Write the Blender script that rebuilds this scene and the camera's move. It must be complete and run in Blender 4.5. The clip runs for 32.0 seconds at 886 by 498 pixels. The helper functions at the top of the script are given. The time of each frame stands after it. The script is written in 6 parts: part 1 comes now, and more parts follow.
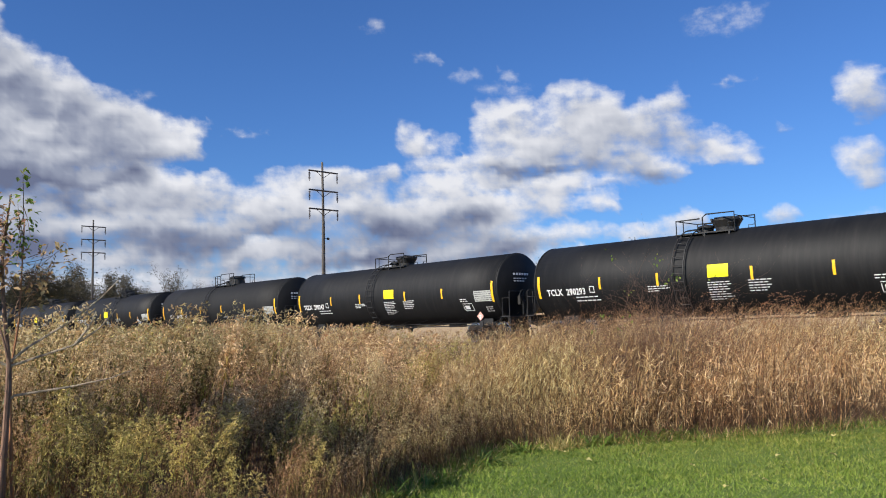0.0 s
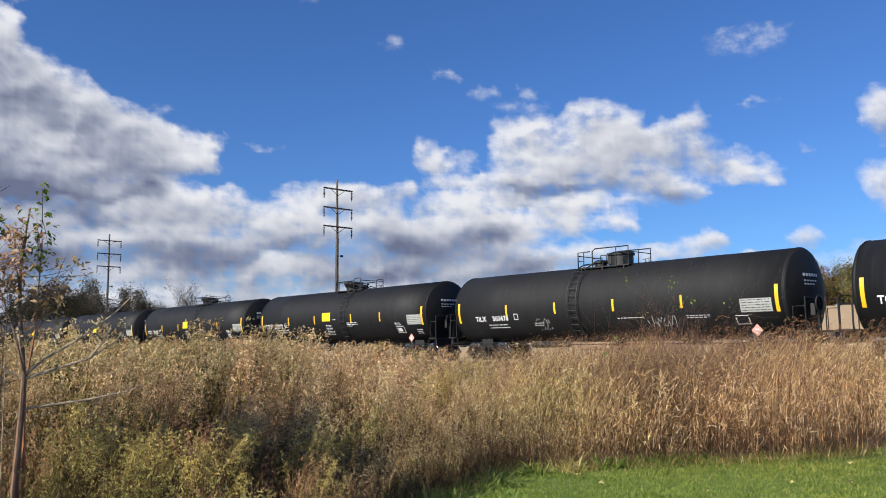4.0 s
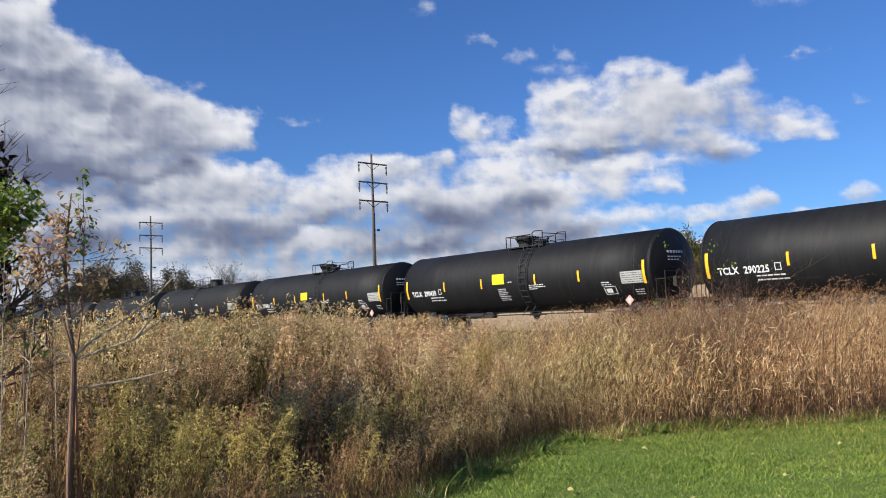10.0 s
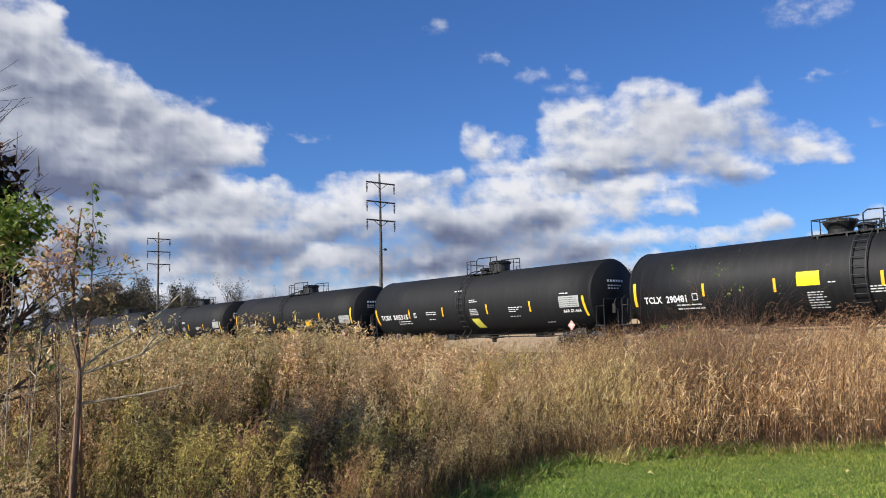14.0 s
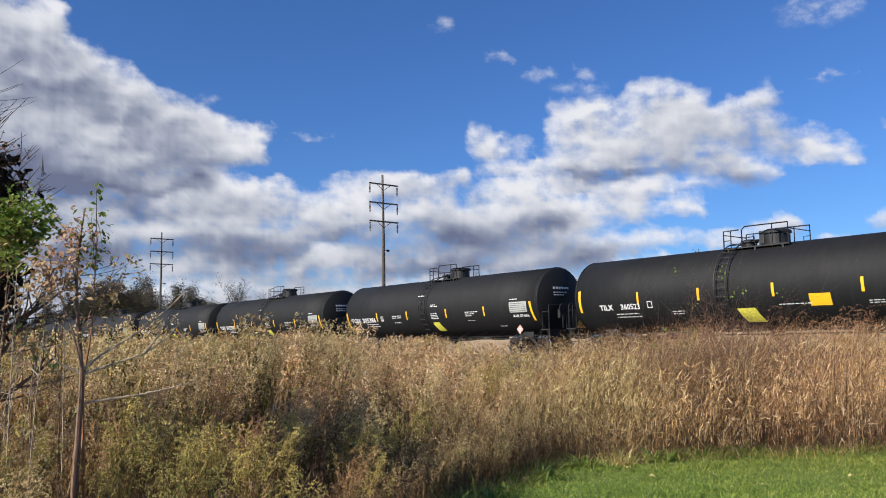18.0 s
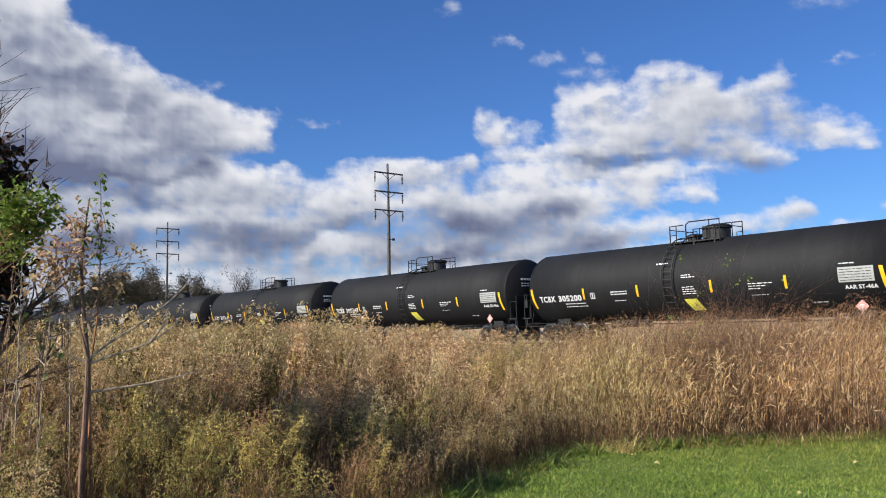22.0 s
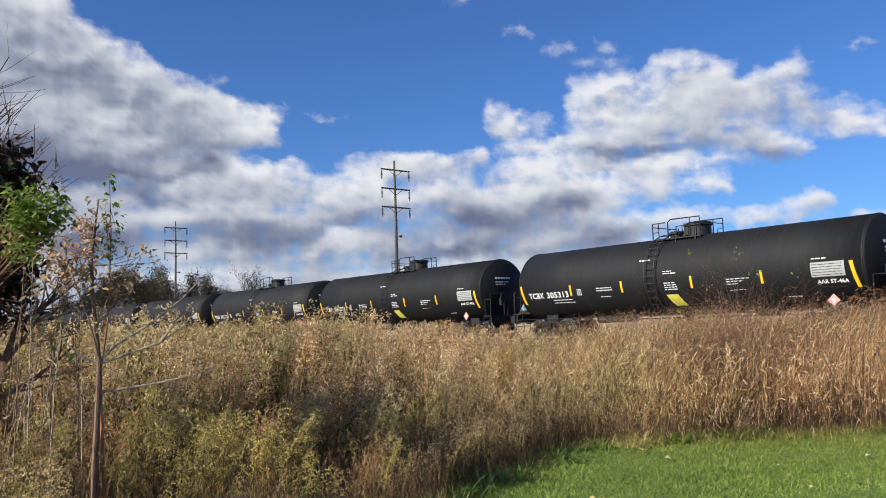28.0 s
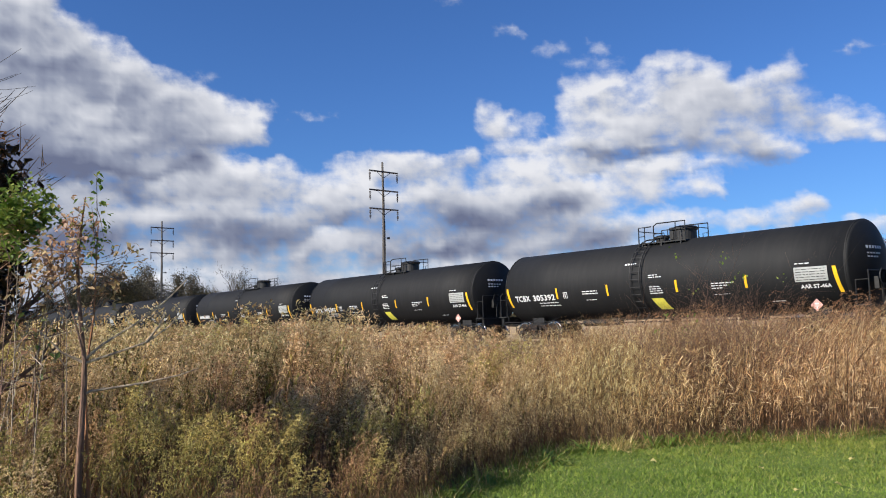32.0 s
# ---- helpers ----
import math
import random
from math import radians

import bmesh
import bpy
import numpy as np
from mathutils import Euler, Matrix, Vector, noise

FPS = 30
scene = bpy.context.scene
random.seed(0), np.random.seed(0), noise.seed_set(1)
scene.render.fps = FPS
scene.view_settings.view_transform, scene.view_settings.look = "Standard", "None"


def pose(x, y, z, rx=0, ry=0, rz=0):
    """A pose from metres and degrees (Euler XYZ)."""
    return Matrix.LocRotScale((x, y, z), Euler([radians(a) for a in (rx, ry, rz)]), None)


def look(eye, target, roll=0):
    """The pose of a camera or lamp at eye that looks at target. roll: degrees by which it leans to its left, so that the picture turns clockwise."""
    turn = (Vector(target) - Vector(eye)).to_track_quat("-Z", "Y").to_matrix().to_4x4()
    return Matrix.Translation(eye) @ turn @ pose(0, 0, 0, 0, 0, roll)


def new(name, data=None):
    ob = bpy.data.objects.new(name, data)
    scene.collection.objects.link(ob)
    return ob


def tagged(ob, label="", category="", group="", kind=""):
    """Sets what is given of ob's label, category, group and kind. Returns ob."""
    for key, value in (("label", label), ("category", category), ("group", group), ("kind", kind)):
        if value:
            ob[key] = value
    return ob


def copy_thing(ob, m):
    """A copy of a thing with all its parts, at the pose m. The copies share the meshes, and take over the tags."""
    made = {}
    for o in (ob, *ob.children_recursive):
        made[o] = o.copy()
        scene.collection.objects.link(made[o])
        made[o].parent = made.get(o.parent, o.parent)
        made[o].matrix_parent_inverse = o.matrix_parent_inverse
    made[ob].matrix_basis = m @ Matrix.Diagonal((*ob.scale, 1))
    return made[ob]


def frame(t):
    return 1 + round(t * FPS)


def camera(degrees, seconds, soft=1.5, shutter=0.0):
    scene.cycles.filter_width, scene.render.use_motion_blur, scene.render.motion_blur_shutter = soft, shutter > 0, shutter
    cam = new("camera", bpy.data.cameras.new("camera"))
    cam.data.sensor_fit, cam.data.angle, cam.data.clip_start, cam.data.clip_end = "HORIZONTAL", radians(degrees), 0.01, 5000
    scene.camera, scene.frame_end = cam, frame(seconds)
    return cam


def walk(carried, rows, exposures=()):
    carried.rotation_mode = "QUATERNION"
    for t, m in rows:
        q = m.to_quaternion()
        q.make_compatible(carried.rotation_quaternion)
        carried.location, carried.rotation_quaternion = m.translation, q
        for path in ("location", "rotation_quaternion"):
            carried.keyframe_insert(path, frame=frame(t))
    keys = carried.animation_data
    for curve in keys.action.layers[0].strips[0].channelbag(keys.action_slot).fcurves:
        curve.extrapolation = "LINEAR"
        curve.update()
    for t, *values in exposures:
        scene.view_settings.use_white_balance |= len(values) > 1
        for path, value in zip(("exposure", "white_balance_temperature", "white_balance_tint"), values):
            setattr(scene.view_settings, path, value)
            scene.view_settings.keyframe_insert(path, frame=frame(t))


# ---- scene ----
cam = camera(56.88, 32.0, soft=1.0)

# the camera is held in the hand on the lawn: t, place, yaw, pitch, roll
PATH = [
    (0.0, 0.003, 0.004, 1.601, 46.74, 5.48, 1.42),
    (0.5, 0.002, 0.002, 1.601, 47.00, 5.58, 1.45),
    (1.0, -0.000, -0.000, 1.601, 47.35, 5.87, 1.38),
    (1.5, -0.003, -0.003, 1.600, 47.61, 5.91, 1.15),
    (2.0, -0.004, -0.004, 1.599, 47.71, 6.02, 0.90),
    (2.5, -0.003, -0.003, 1.600, 47.61, 6.05, 0.78),
    (3.0, -0.003, -0.003, 1.601, 47.85, 6.20, 0.79),
    (3.5, -0.003, -0.003, 1.602, 47.63, 6.48, 0.62),
    (5.5, -0.002, -0.002, 1.604, 48.04, 7.84, 0.45),
    (6.0, 0.001, 0.001, 1.603, 48.53, 8.17, 0.49),
    (6.5, 0.002, 0.002, 1.604, 48.75, 8.14, 0.44),
    (7.0, 0.002, 0.003, 1.604, 48.88, 8.00, 0.42),
    (7.5, 0.002, 0.002, 1.605, 49.87, 7.35, 0.94),
    (8.0, 0.002, 0.003, 1.604, 51.20, 6.51, 1.46),
    (8.5, 0.003, 0.003, 1.602, 51.05, 5.85, 1.95),
    (9.0, 0.003, 0.004, 1.600, 50.67, 4.92, 1.78),
    (9.5, 0.004, 0.005, 1.602, 50.07, 4.96, 1.86),
    (10.0, 0.005, 0.006, 1.605, 50.33, 4.86, 2.15),
    (10.5, 0.006, 0.007, 1.605, 50.93, 4.91, 2.29),
    (11.0, 0.005, 0.006, 1.604, 50.72, 4.79, 2.05),
    (11.5, 0.004, 0.005, 1.603, 50.57, 4.63, 1.95),
    (12.0, 0.003, 0.004, 1.601, 50.95, 4.66, 1.72),
    (12.5, 0.003, 0.003, 1.600, 50.89, 4.82, 1.62),
    (13.0, 0.002, 0.002, 1.600, 50.72, 5.00, 1.71),
    (13.5, 0.002, 0.003, 1.601, 50.64, 5.50, 1.47),
    (14.0, 0.002, 0.002, 1.601, 50.72, 6.29, 1.30),
    (14.5, 0.002, 0.003, 1.601, 50.83, 6.43, 1.19),
    (16.5, 0.003, 0.004, 1.597, 50.94, 6.06, 1.13),
    (17.0, 0.003, 0.003, 1.599, 50.80, 6.13, 1.03),
    (17.5, 0.002, 0.002, 1.601, 50.80, 6.43, 0.90),
    (18.0, 0.001, 0.001, 1.601, 50.87, 6.40, 0.96),
    (18.5, 0.001, 0.001, 1.600, 50.96, 6.44, 0.93),
    (19.0, 0.002, 0.002, 1.599, 50.94, 6.30, 0.99),
    (19.5, 0.004, 0.005, 1.601, 51.05, 6.09, 1.17),
    (20.0, 0.005, 0.006, 1.603, 51.21, 5.88, 1.30),
    (20.5, 0.005, 0.007, 1.602, 51.10, 5.69, 1.53),
    (21.0, 0.006, 0.008, 1.600, 51.08, 5.54, 1.55),
    (21.5, 0.008, 0.009, 1.599, 51.14, 5.61, 1.41),
    (22.0, 0.009, 0.011, 1.600, 51.28, 5.61, 1.16),
    (22.5, 0.008, 0.010, 1.601, 51.23, 5.79, 1.00),
    (23.0, 0.007, 0.008, 1.601, 51.13, 5.69, 0.98),
    (23.5, 0.005, 0.006, 1.601, 51.08, 5.48, 0.98),
    (24.0, 0.005, 0.007, 1.600, 51.14, 5.29, 1.02),
    (24.5, 0.007, 0.008, 1.599, 51.17, 5.11, 1.22),
    (25.0, 0.007, 0.009, 1.598, 51.41, 4.95, 1.45),
    (25.5, 0.007, 0.009, 1.598, 51.51, 5.00, 1.60),
    (27.5, 0.004, 0.005, 1.604, 51.58, 5.17, 1.75),
    (28.0, 0.003, 0.004, 1.605, 51.85, 5.37, 1.71),
    (28.5, 0.003, 0.003, 1.603, 51.81, 5.55, 1.53),
    (29.0, 0.004, 0.005, 1.601, 51.55, 5.67, 1.35),
    (29.5, 0.006, 0.007, 1.600, 51.47, 5.79, 1.38),
    (30.0, 0.006, 0.008, 1.601, 51.55, 5.79, 1.37),
    (30.5, 0.005, 0.006, 1.600, 51.42, 5.85, 1.37),
    (31.0, 0.002, 0.002, 1.598, 51.35, 5.75, 1.36),
    (31.5, -0.001, -0.001, 1.598, 51.05, 5.63, 1.35),
    (32.0, -0.001, -0.002, 1.600, 50.94, 5.50, 1.33),
]
walk(cam, [(t, pose(x, y, z, 90 + p, r, w)) for t, x, y, z, w, p, r in PATH], [(0, 0.43), (32, 0.43)])

# ---- light ----
SUN_TO = Vector((-0.10, -0.85, 0.53)).normalized()   # from the place towards the sun
world = bpy.data.worlds.new("world")
scene.world = world
world.use_nodes = True
wn = world.node_tree.nodes
sky = wn.new("ShaderNodeTexSky")
sky.sky_type = "NISHITA"
sky.sun_disc = False
sky.sun_elevation = math.asin(SUN_TO.z)
sky.sun_rotation = math.atan2(SUN_TO.x, SUN_TO.y)
sky.air_density, sky.dust_density, sky.ozone_density = 1.0, 0.2, 3.0
wn["Background"].inputs["Strength"].default_value = 0.066
rich = wn.new("ShaderNodeMix")
rich.data_type, rich.blend_type = "RGBA", "MULTIPLY"
rich.inputs[0].default_value, rich.inputs[7].default_value = 1.0, (0.55, 0.89, 1.43, 1)
world.node_tree.links.new(sky.outputs[0], rich.inputs[6])
world.node_tree.links.new(rich.outputs[2], wn["Background"].inputs["Color"])
sun = new("sun", bpy.data.lights.new("sun", "SUN"))
sun.data.energy, sun.data.angle, sun.data.color = 5.0, radians(0.5), (1.0, 0.94, 0.84)
sun.matrix_basis = look((0, 0, 60), Vector((0, 0, 60)) - SUN_TO)

# ---- materials ----


class Mat:
    """A node material with short ways to add nodes."""

    def __init__(self, name, rough=0.7, metal=0.0, spec=0.5):
        self.m = bpy.data.materials.new(name)
        self.m.use_nodes = True
        self.t = self.m.node_tree
        self.b = self.t.nodes["Principled BSDF"]
        self.b.inputs["Roughness"].default_value = rough
        self.b.inputs["Metallic"].default_value = metal
        self.b.inputs["Specular IOR Level"].default_value = spec

    def node(self, kind, **sets):
        n = self.t.nodes.new(kind)
        for k, v in sets.items():
            setattr(n, k, v)
        return n

    def link(self, a, b):
        self.t.links.new(a, b)

    def coords(self):
        return self.node("ShaderNodeTexCoord").outputs["Object"]

    def noise(self, scale, detail=4.0, rough=0.55, vec=None):
        n = self.node("ShaderNodeTexNoise")
        n.inputs["Scale"].default_value, n.inputs["Detail"].default_value, n.inputs["Roughness"].default_value = scale, detail, rough
        self.link(vec if vec is not None else self.coords(), n.inputs["Vector"])
        return n.outputs["Fac"]

    def ramp(self, fac, stops):
        n = self.node("ShaderNodeValToRGB")
        els = n.color_ramp.elements
        while len(els) < len(stops):
            els.new(0.5)
        for e, (p, c) in zip(els, stops):
            e.position, e.color = p, (*c, 1)
        self.link(fac, n.inputs[0])
        return n.outputs[0]

    def mix(self, fac, a, b, mode="MIX"):
        n = self.node("ShaderNodeMix", data_type="RGBA", blend_type=mode)
        for sock, v in ((n.inputs[0], fac), (n.inputs[6], a), (n.inputs[7], b)):
            if isinstance(v, (int, float)):
                sock.default_value = v
            elif isinstance(v, tuple):
                sock.default_value = (*v, 1)
            else:
                self.link(v, sock)
        return n.outputs[2]

    def math(self, op, a, b=0.0, c=0.0):
        n = self.node("ShaderNodeMath", operation=op)
        for sock, v in zip(n.inputs, (a, b, c)):
            if isinstance(v, (int, float)):
                sock.default_value = v
            else:
                self.link(v, sock)
        return n.outputs[0]

    def island(self):
        return self.node("ShaderNodeNewGeometry").outputs["Random Per Island"]

    def thing(self):
        return self.node("ShaderNodeObjectInfo").outputs["Random"]

    def colour(self, c):
        self.link(c, self.b.inputs["Base Color"])
        return self

    def rough(self, fac, lo, hi):
        n = self.node("ShaderNodeMapRange")
        n.inputs["To Min"].default_value, n.inputs["To Max"].default_value = lo, hi
        self.link(fac, n.inputs["Value"])
        self.link(n.outputs[0], self.b.inputs["Roughness"])
        return self

    def bump(self, fac, dist=0.01, strength=0.5):
        n = self.node("ShaderNodeBump")
        n.inputs["Distance"].default_value, n.inputs["Strength"].default_value = dist, strength
        self.link(fac, n.inputs["Height"])
        self.link(n.outputs[0], self.b.inputs["Normal"])
        return self


def plain(name, c, rough=0.6, metal=0.0, vary=0.25, scale=6.0, spec=0.5):
    """A painted or bare surface with a little uneven colour."""
    m = Mat(name, rough, metal, spec)
    dark = tuple(v * (1 - vary) for v in c)
    m.colour(m.ramp(m.noise(scale, 6), [(0.3, dark), (0.7, c)]))
    m.bump(m.noise(scale * 12, 3), 0.002, 0.15)
    return m.m


def tank_paint(name, c, rough, streak):
    """Dark tank paint: film of dust above, run-down streaks, slight dents."""
    m = Mat(name, rough, 0.0, 0.30)
    co = m.coords()
    mp = m.node("ShaderNodeMapping")
    mp.inputs["Scale"].default_value = (3.0, 0.35, 0.35)
    m.link(co, mp.inputs["Vector"])
    runs = m.noise(2.2, 6, 0.6, mp.outputs[0])
    broad = m.noise(0.7, 4, 0.5, co)
    tint = m.ramp(m.thing(), [(0.0, tuple(v * 0.8 for v in c)), (1.0, tuple(v * 1.2 for v in c))])
    dusty = m.mix(m.ramp(runs, [(0.45, (0, 0, 0)), (0.8, (streak, streak, streak))]), tint, (0.16, 0.14, 0.12))
    m.colour(m.mix(m.ramp(broad, [(0.35, (0, 0, 0)), (0.75, (0.15, 0.15, 0.15))]), dusty, (0.022, 0.022, 0.022)))
    m.rough(broad, rough - 0.06, rough + 0.12)
    m.bump(m.noise(0.9, 2, 0.4, co), 0.012, 0.25)
    return m.m


def leaf_mat(name, stops, rough=0.55, through_light=0.25, patch=None):
    """Leaves, blades and fluff: each one of its own tint, with light shining through."""
    m = Mat(name, rough, 0.0, 0.3)
    c = m.ramp(m.island(), stops)
    big = m.noise(0.45, 3, 0.5)
    c = m.mix(0.55, c, m.mix(1.0, c, m.ramp(big, [(0.3, (0.5, 0.45, 0.40)), (0.7, (1.3, 1.25, 1.15))]), "MULTIPLY"))
    broad = m.noise(0.22, 2, 0.5)
    c = m.mix(1.0, c, m.ramp(broad, [(0.38, (0.90, 1.0, 0.82)), (0.62, (1.06, 0.97, 0.92))]), "MULTIPLY")
    if patch:
        c = m.mix(1.0, c, m.ramp(m.noise(4.2, 3, 0.6), [(0.37, patch[0]), (0.5, (1, 1, 1)), (0.63, patch[1])]), "MULTIPLY")
    m.colour(c)
    tr = m.node("ShaderNodeBsdfTranslucent")
    m.link(c, tr.inputs["Color"])
    mx = m.node("ShaderNodeMixShader")
    mx.inputs[0].default_value = through_light
    m.link(m.b.outputs[0], mx.inputs[1])
    m.link(tr.outputs[0], mx.inputs[2])
    m.link(mx.outputs[0], m.t.nodes["Material Output"].inputs["Surface"])
    return m.m


def bark(name, a, b, scale=14.0):
    m = Mat(name, 0.9)
    mp = m.node("ShaderNodeMapping")
    mp.inputs["Scale"].default_value = (1, 1, 0.2)
    m.link(m.coords(), mp.inputs["Vector"])
    f = m.noise(scale, 8, 0.65, mp.outputs[0])
    m.colour(m.ramp(f, [(0.3, a), (0.7, b)])).bump(f, 0.02, 0.6)
    return m.m


GLOSS_BLACK = tank_paint("gloss_black_tank_paint", (0.005, 0.0053, 0.0058), 0.60, 0.07)
SATIN_BLACK = tank_paint("satin_charcoal_tank_paint", (0.0082, 0.0083, 0.0085), 0.66, 0.05)
FRAME_BLACK = plain("sooty_frame_steel", (0.02, 0.019, 0.018), 0.6, 0.0, 0.5)
CAST_STEEL = plain("brown_cast_steel", (0.05, 0.036, 0.028), 0.7, 0.2, 0.5, 9)
WHEEL_STEEL = plain("worn_wheel_steel", (0.10, 0.075, 0.06), 0.45, 0.6, 0.4, 12)
TREAD_STEEL = plain("polished_tread_steel", (0.62, 0.6, 0.58), 0.22, 1.0, 0.15, 20)
STENCIL = plain("white_stencil_paint", (0.78, 0.78, 0.76), 0.5, 0.0, 0.2, 18)
PANEL_WHITE = plain("grey_white_decal", (0.44, 0.45, 0.42), 0.5, 0.0, 0.2, 12)
REFLEX = plain("yellow_reflective_strip", (0.95, 0.52, 0.02), 0.35, 0.0, 0.12, 25)
YELLOW = plain("bright_yellow_decal", (0.95, 0.78, 0.01), 0.45, 0.0, 0.06, 10)
LIME = plain("faded_yellow_decal", (0.86, 0.78, 0.10), 0.5, 0.0, 0.25, 8)
PLACARD = plain("red_white_placard", (0.80, 0.40, 0.33), 0.5, 0.0, 0.3, 20)
RAIL_STEEL = plain("rusty_rail_steel", (0.13, 0.075, 0.05), 0.6, 0.5, 0.4, 6)
TIE_WOOD = plain("creosoted_tie_wood", (0.07, 0.055, 0.045), 0.9, 0.0, 0.5, 5)
POLE_WOOD = bark("weathered_pole_wood", (0.06, 0.052, 0.046), (0.14, 0.125, 0.11), 5)
INSULATOR = plain("grey_insulator_porcelain", (0.10, 0.09, 0.09), 0.35, 0.0, 0.2, 8)

GOLD_STEM = leaf_mat("goldenrod_stem", [(0.0, (0.09, 0.045, 0.03)), (0.6, (0.18, 0.10, 0.05)), (1.0, (0.24, 0.18, 0.08))], 0.7, 0.0)
GOLD_LEAF = leaf_mat("goldenrod_leaf", [(0.0, (0.10, 0.12, 0.035)), (0.35, (0.20, 0.20, 0.055)), (0.65, (0.34, 0.31, 0.09)), (0.88, (0.50, 0.41, 0.14)), (1.0, (0.28, 0.16, 0.06))], 0.5, 0.22, ((0.50, 0.46, 0.38), (1.15, 1.18, 1.0)))
GOLD_FLUFF = leaf_mat("goldenrod_fluff", [(0.0, (0.48, 0.34, 0.18)), (0.6, (0.70, 0.54, 0.32)), (1.0, (0.90, 0.78, 0.56))], 0.8, 0.4, ((0.60, 0.51, 0.44), (1.25, 1.27, 1.22)))
OLIVE_FLUFF = leaf_mat("olive_plume", [(0.0, (0.31, 0.26, 0.08)), (0.5, (0.48, 0.41, 0.14)), (1.0, (0.70, 0.62, 0.29))], 0.8, 0.3, ((0.56, 0.54, 0.46), (1.30, 1.30, 1.18)))
BROWN_FLUFF = leaf_mat("brown_plume", [(0.0, (0.28, 0.17, 0.09)), (0.5, (0.44, 0.30, 0.165)), (1.0, (0.64, 0.48, 0.30))], 0.8, 0.4, ((0.58, 0.50, 0.45), (1.3, 1.25, 1.2)))
# withered leaves, and painted shade low in dry grass and between bushes
BROWN_LEAF = leaf_mat("withered_and_shade_leaf", [(0.0, (0.08, 0.045, 0.026)), (0.6, (0.19, 0.11, 0.062)), (1.0, (0.42, 0.29, 0.16))])
STRAW = leaf_mat("dry_grass_blade", [(0.0, (0.24, 0.11, 0.055)), (0.2, (0.50, 0.32, 0.155)), (0.6, (0.78, 0.59, 0.32)), (1.0, (0.95, 0.83, 0.57))], 0.6, 0.35, ((0.78, 0.62, 0.50), (1.25, 1.24, 1.18)))
SEED = leaf_mat("dry_grass_seedhead", [(0.0, (0.27, 0.13, 0.075)), (0.6, (0.44, 0.26, 0.15)), (1.0, (0.66, 0.47, 0.30))], 0.8, 0.3)
LAWN = leaf_mat("lawn_grass_blade", [(0.0, (0.12, 0.18, 0.03)), (0.5, (0.22, 0.305, 0.055)), (0.85, (0.32, 0.38, 0.085)), (1.0, (0.44, 0.40, 0.17))], 0.55, 0.25, ((0.80, 0.84, 0.72), (1.16, 1.08, 1.10)))
GREEN_LEAF = leaf_mat("green_broad_leaf", [(0.0, (0.10, 0.17, 0.04)), (0.5, (0.19, 0.30, 0.06)), (0.85, (0.32, 0.40, 0.10)), (1.0, (0.42, 0.38, 0.12))], 0.5, 0.4)
SAP_LEAF = leaf_mat("sapling_leaf", [(0.0, (0.15, 0.20, 0.06)), (0.35, (0.30, 0.31, 0.12)), (0.65, (0.50, 0.38, 0.24)), (1.0, (0.52, 0.27, 0.17))], 0.55, 0.45)
# near black: the shade in the leafy tree's heart put into leaf colour
DARK_LEAF = leaf_mat("shade_dark_leaf", [(0.0, (0.025, 0.018, 0.012)), (1.0, (0.085, 0.05, 0.035))], 0.6, 0.0)
RUSSET_LEAF = leaf_mat("russet_leaf", [(0.0, (0.12, 0.04, 0.025)), (0.6, (0.22, 0.09, 0.05)), (1.0, (0.28, 0.16, 0.08))])
FAR_LEAF = leaf_mat("far_tree_leaf", [(0.0, (0.03, 0.03, 0.022)), (0.5, (0.07, 0.06, 0.038)), (1.0, (0.12, 0.095, 0.055))])
HILL_LEAF = leaf_mat("hill_tree_leaf", [(0.0, (0.05, 0.065, 0.02)), (0.5, (0.12, 0.12, 0.035)), (0.8, (0.2, 0.15, 0.05)), (1.0, (0.26, 0.13, 0.05))])
FALLEN = leaf_mat("fallen_leaf", [(0.0, (0.5, 0.4, 0.12)), (1.0, (0.7, 0.62, 0.35))])
TWIG = bark("twig_bark", (0.22, 0.16, 0.11), (0.52, 0.42, 0.29), 30)
SAP_BARK = bark("sapling_bark", (0.10, 0.055, 0.04), (0.32, 0.19, 0.12), 20)
ORANGE_BARK = bark("orange_bark", (0.22, 0.09, 0.04), (0.46, 0.22, 0.10), 20)
PINK_LEAF = leaf_mat("pink_withered_leaf", [(0.0, (0.42, 0.22, 0.15)), (0.5, (0.66, 0.44, 0.34)), (1.0, (0.78, 0.60, 0.46))], 0.6, 0.5)
TAN_LEAF = leaf_mat("tan_withered_leaf", [(0.0, (0.28, 0.16, 0.09)), (0.6, (0.54, 0.36, 0.21)), (1.0, (0.68, 0.54, 0.34))], 0.6, 0.3)
FAR_BARK = bark("far_tree_bark", (0.06, 0.05, 0.045), (0.14, 0.12, 0.10), 4)


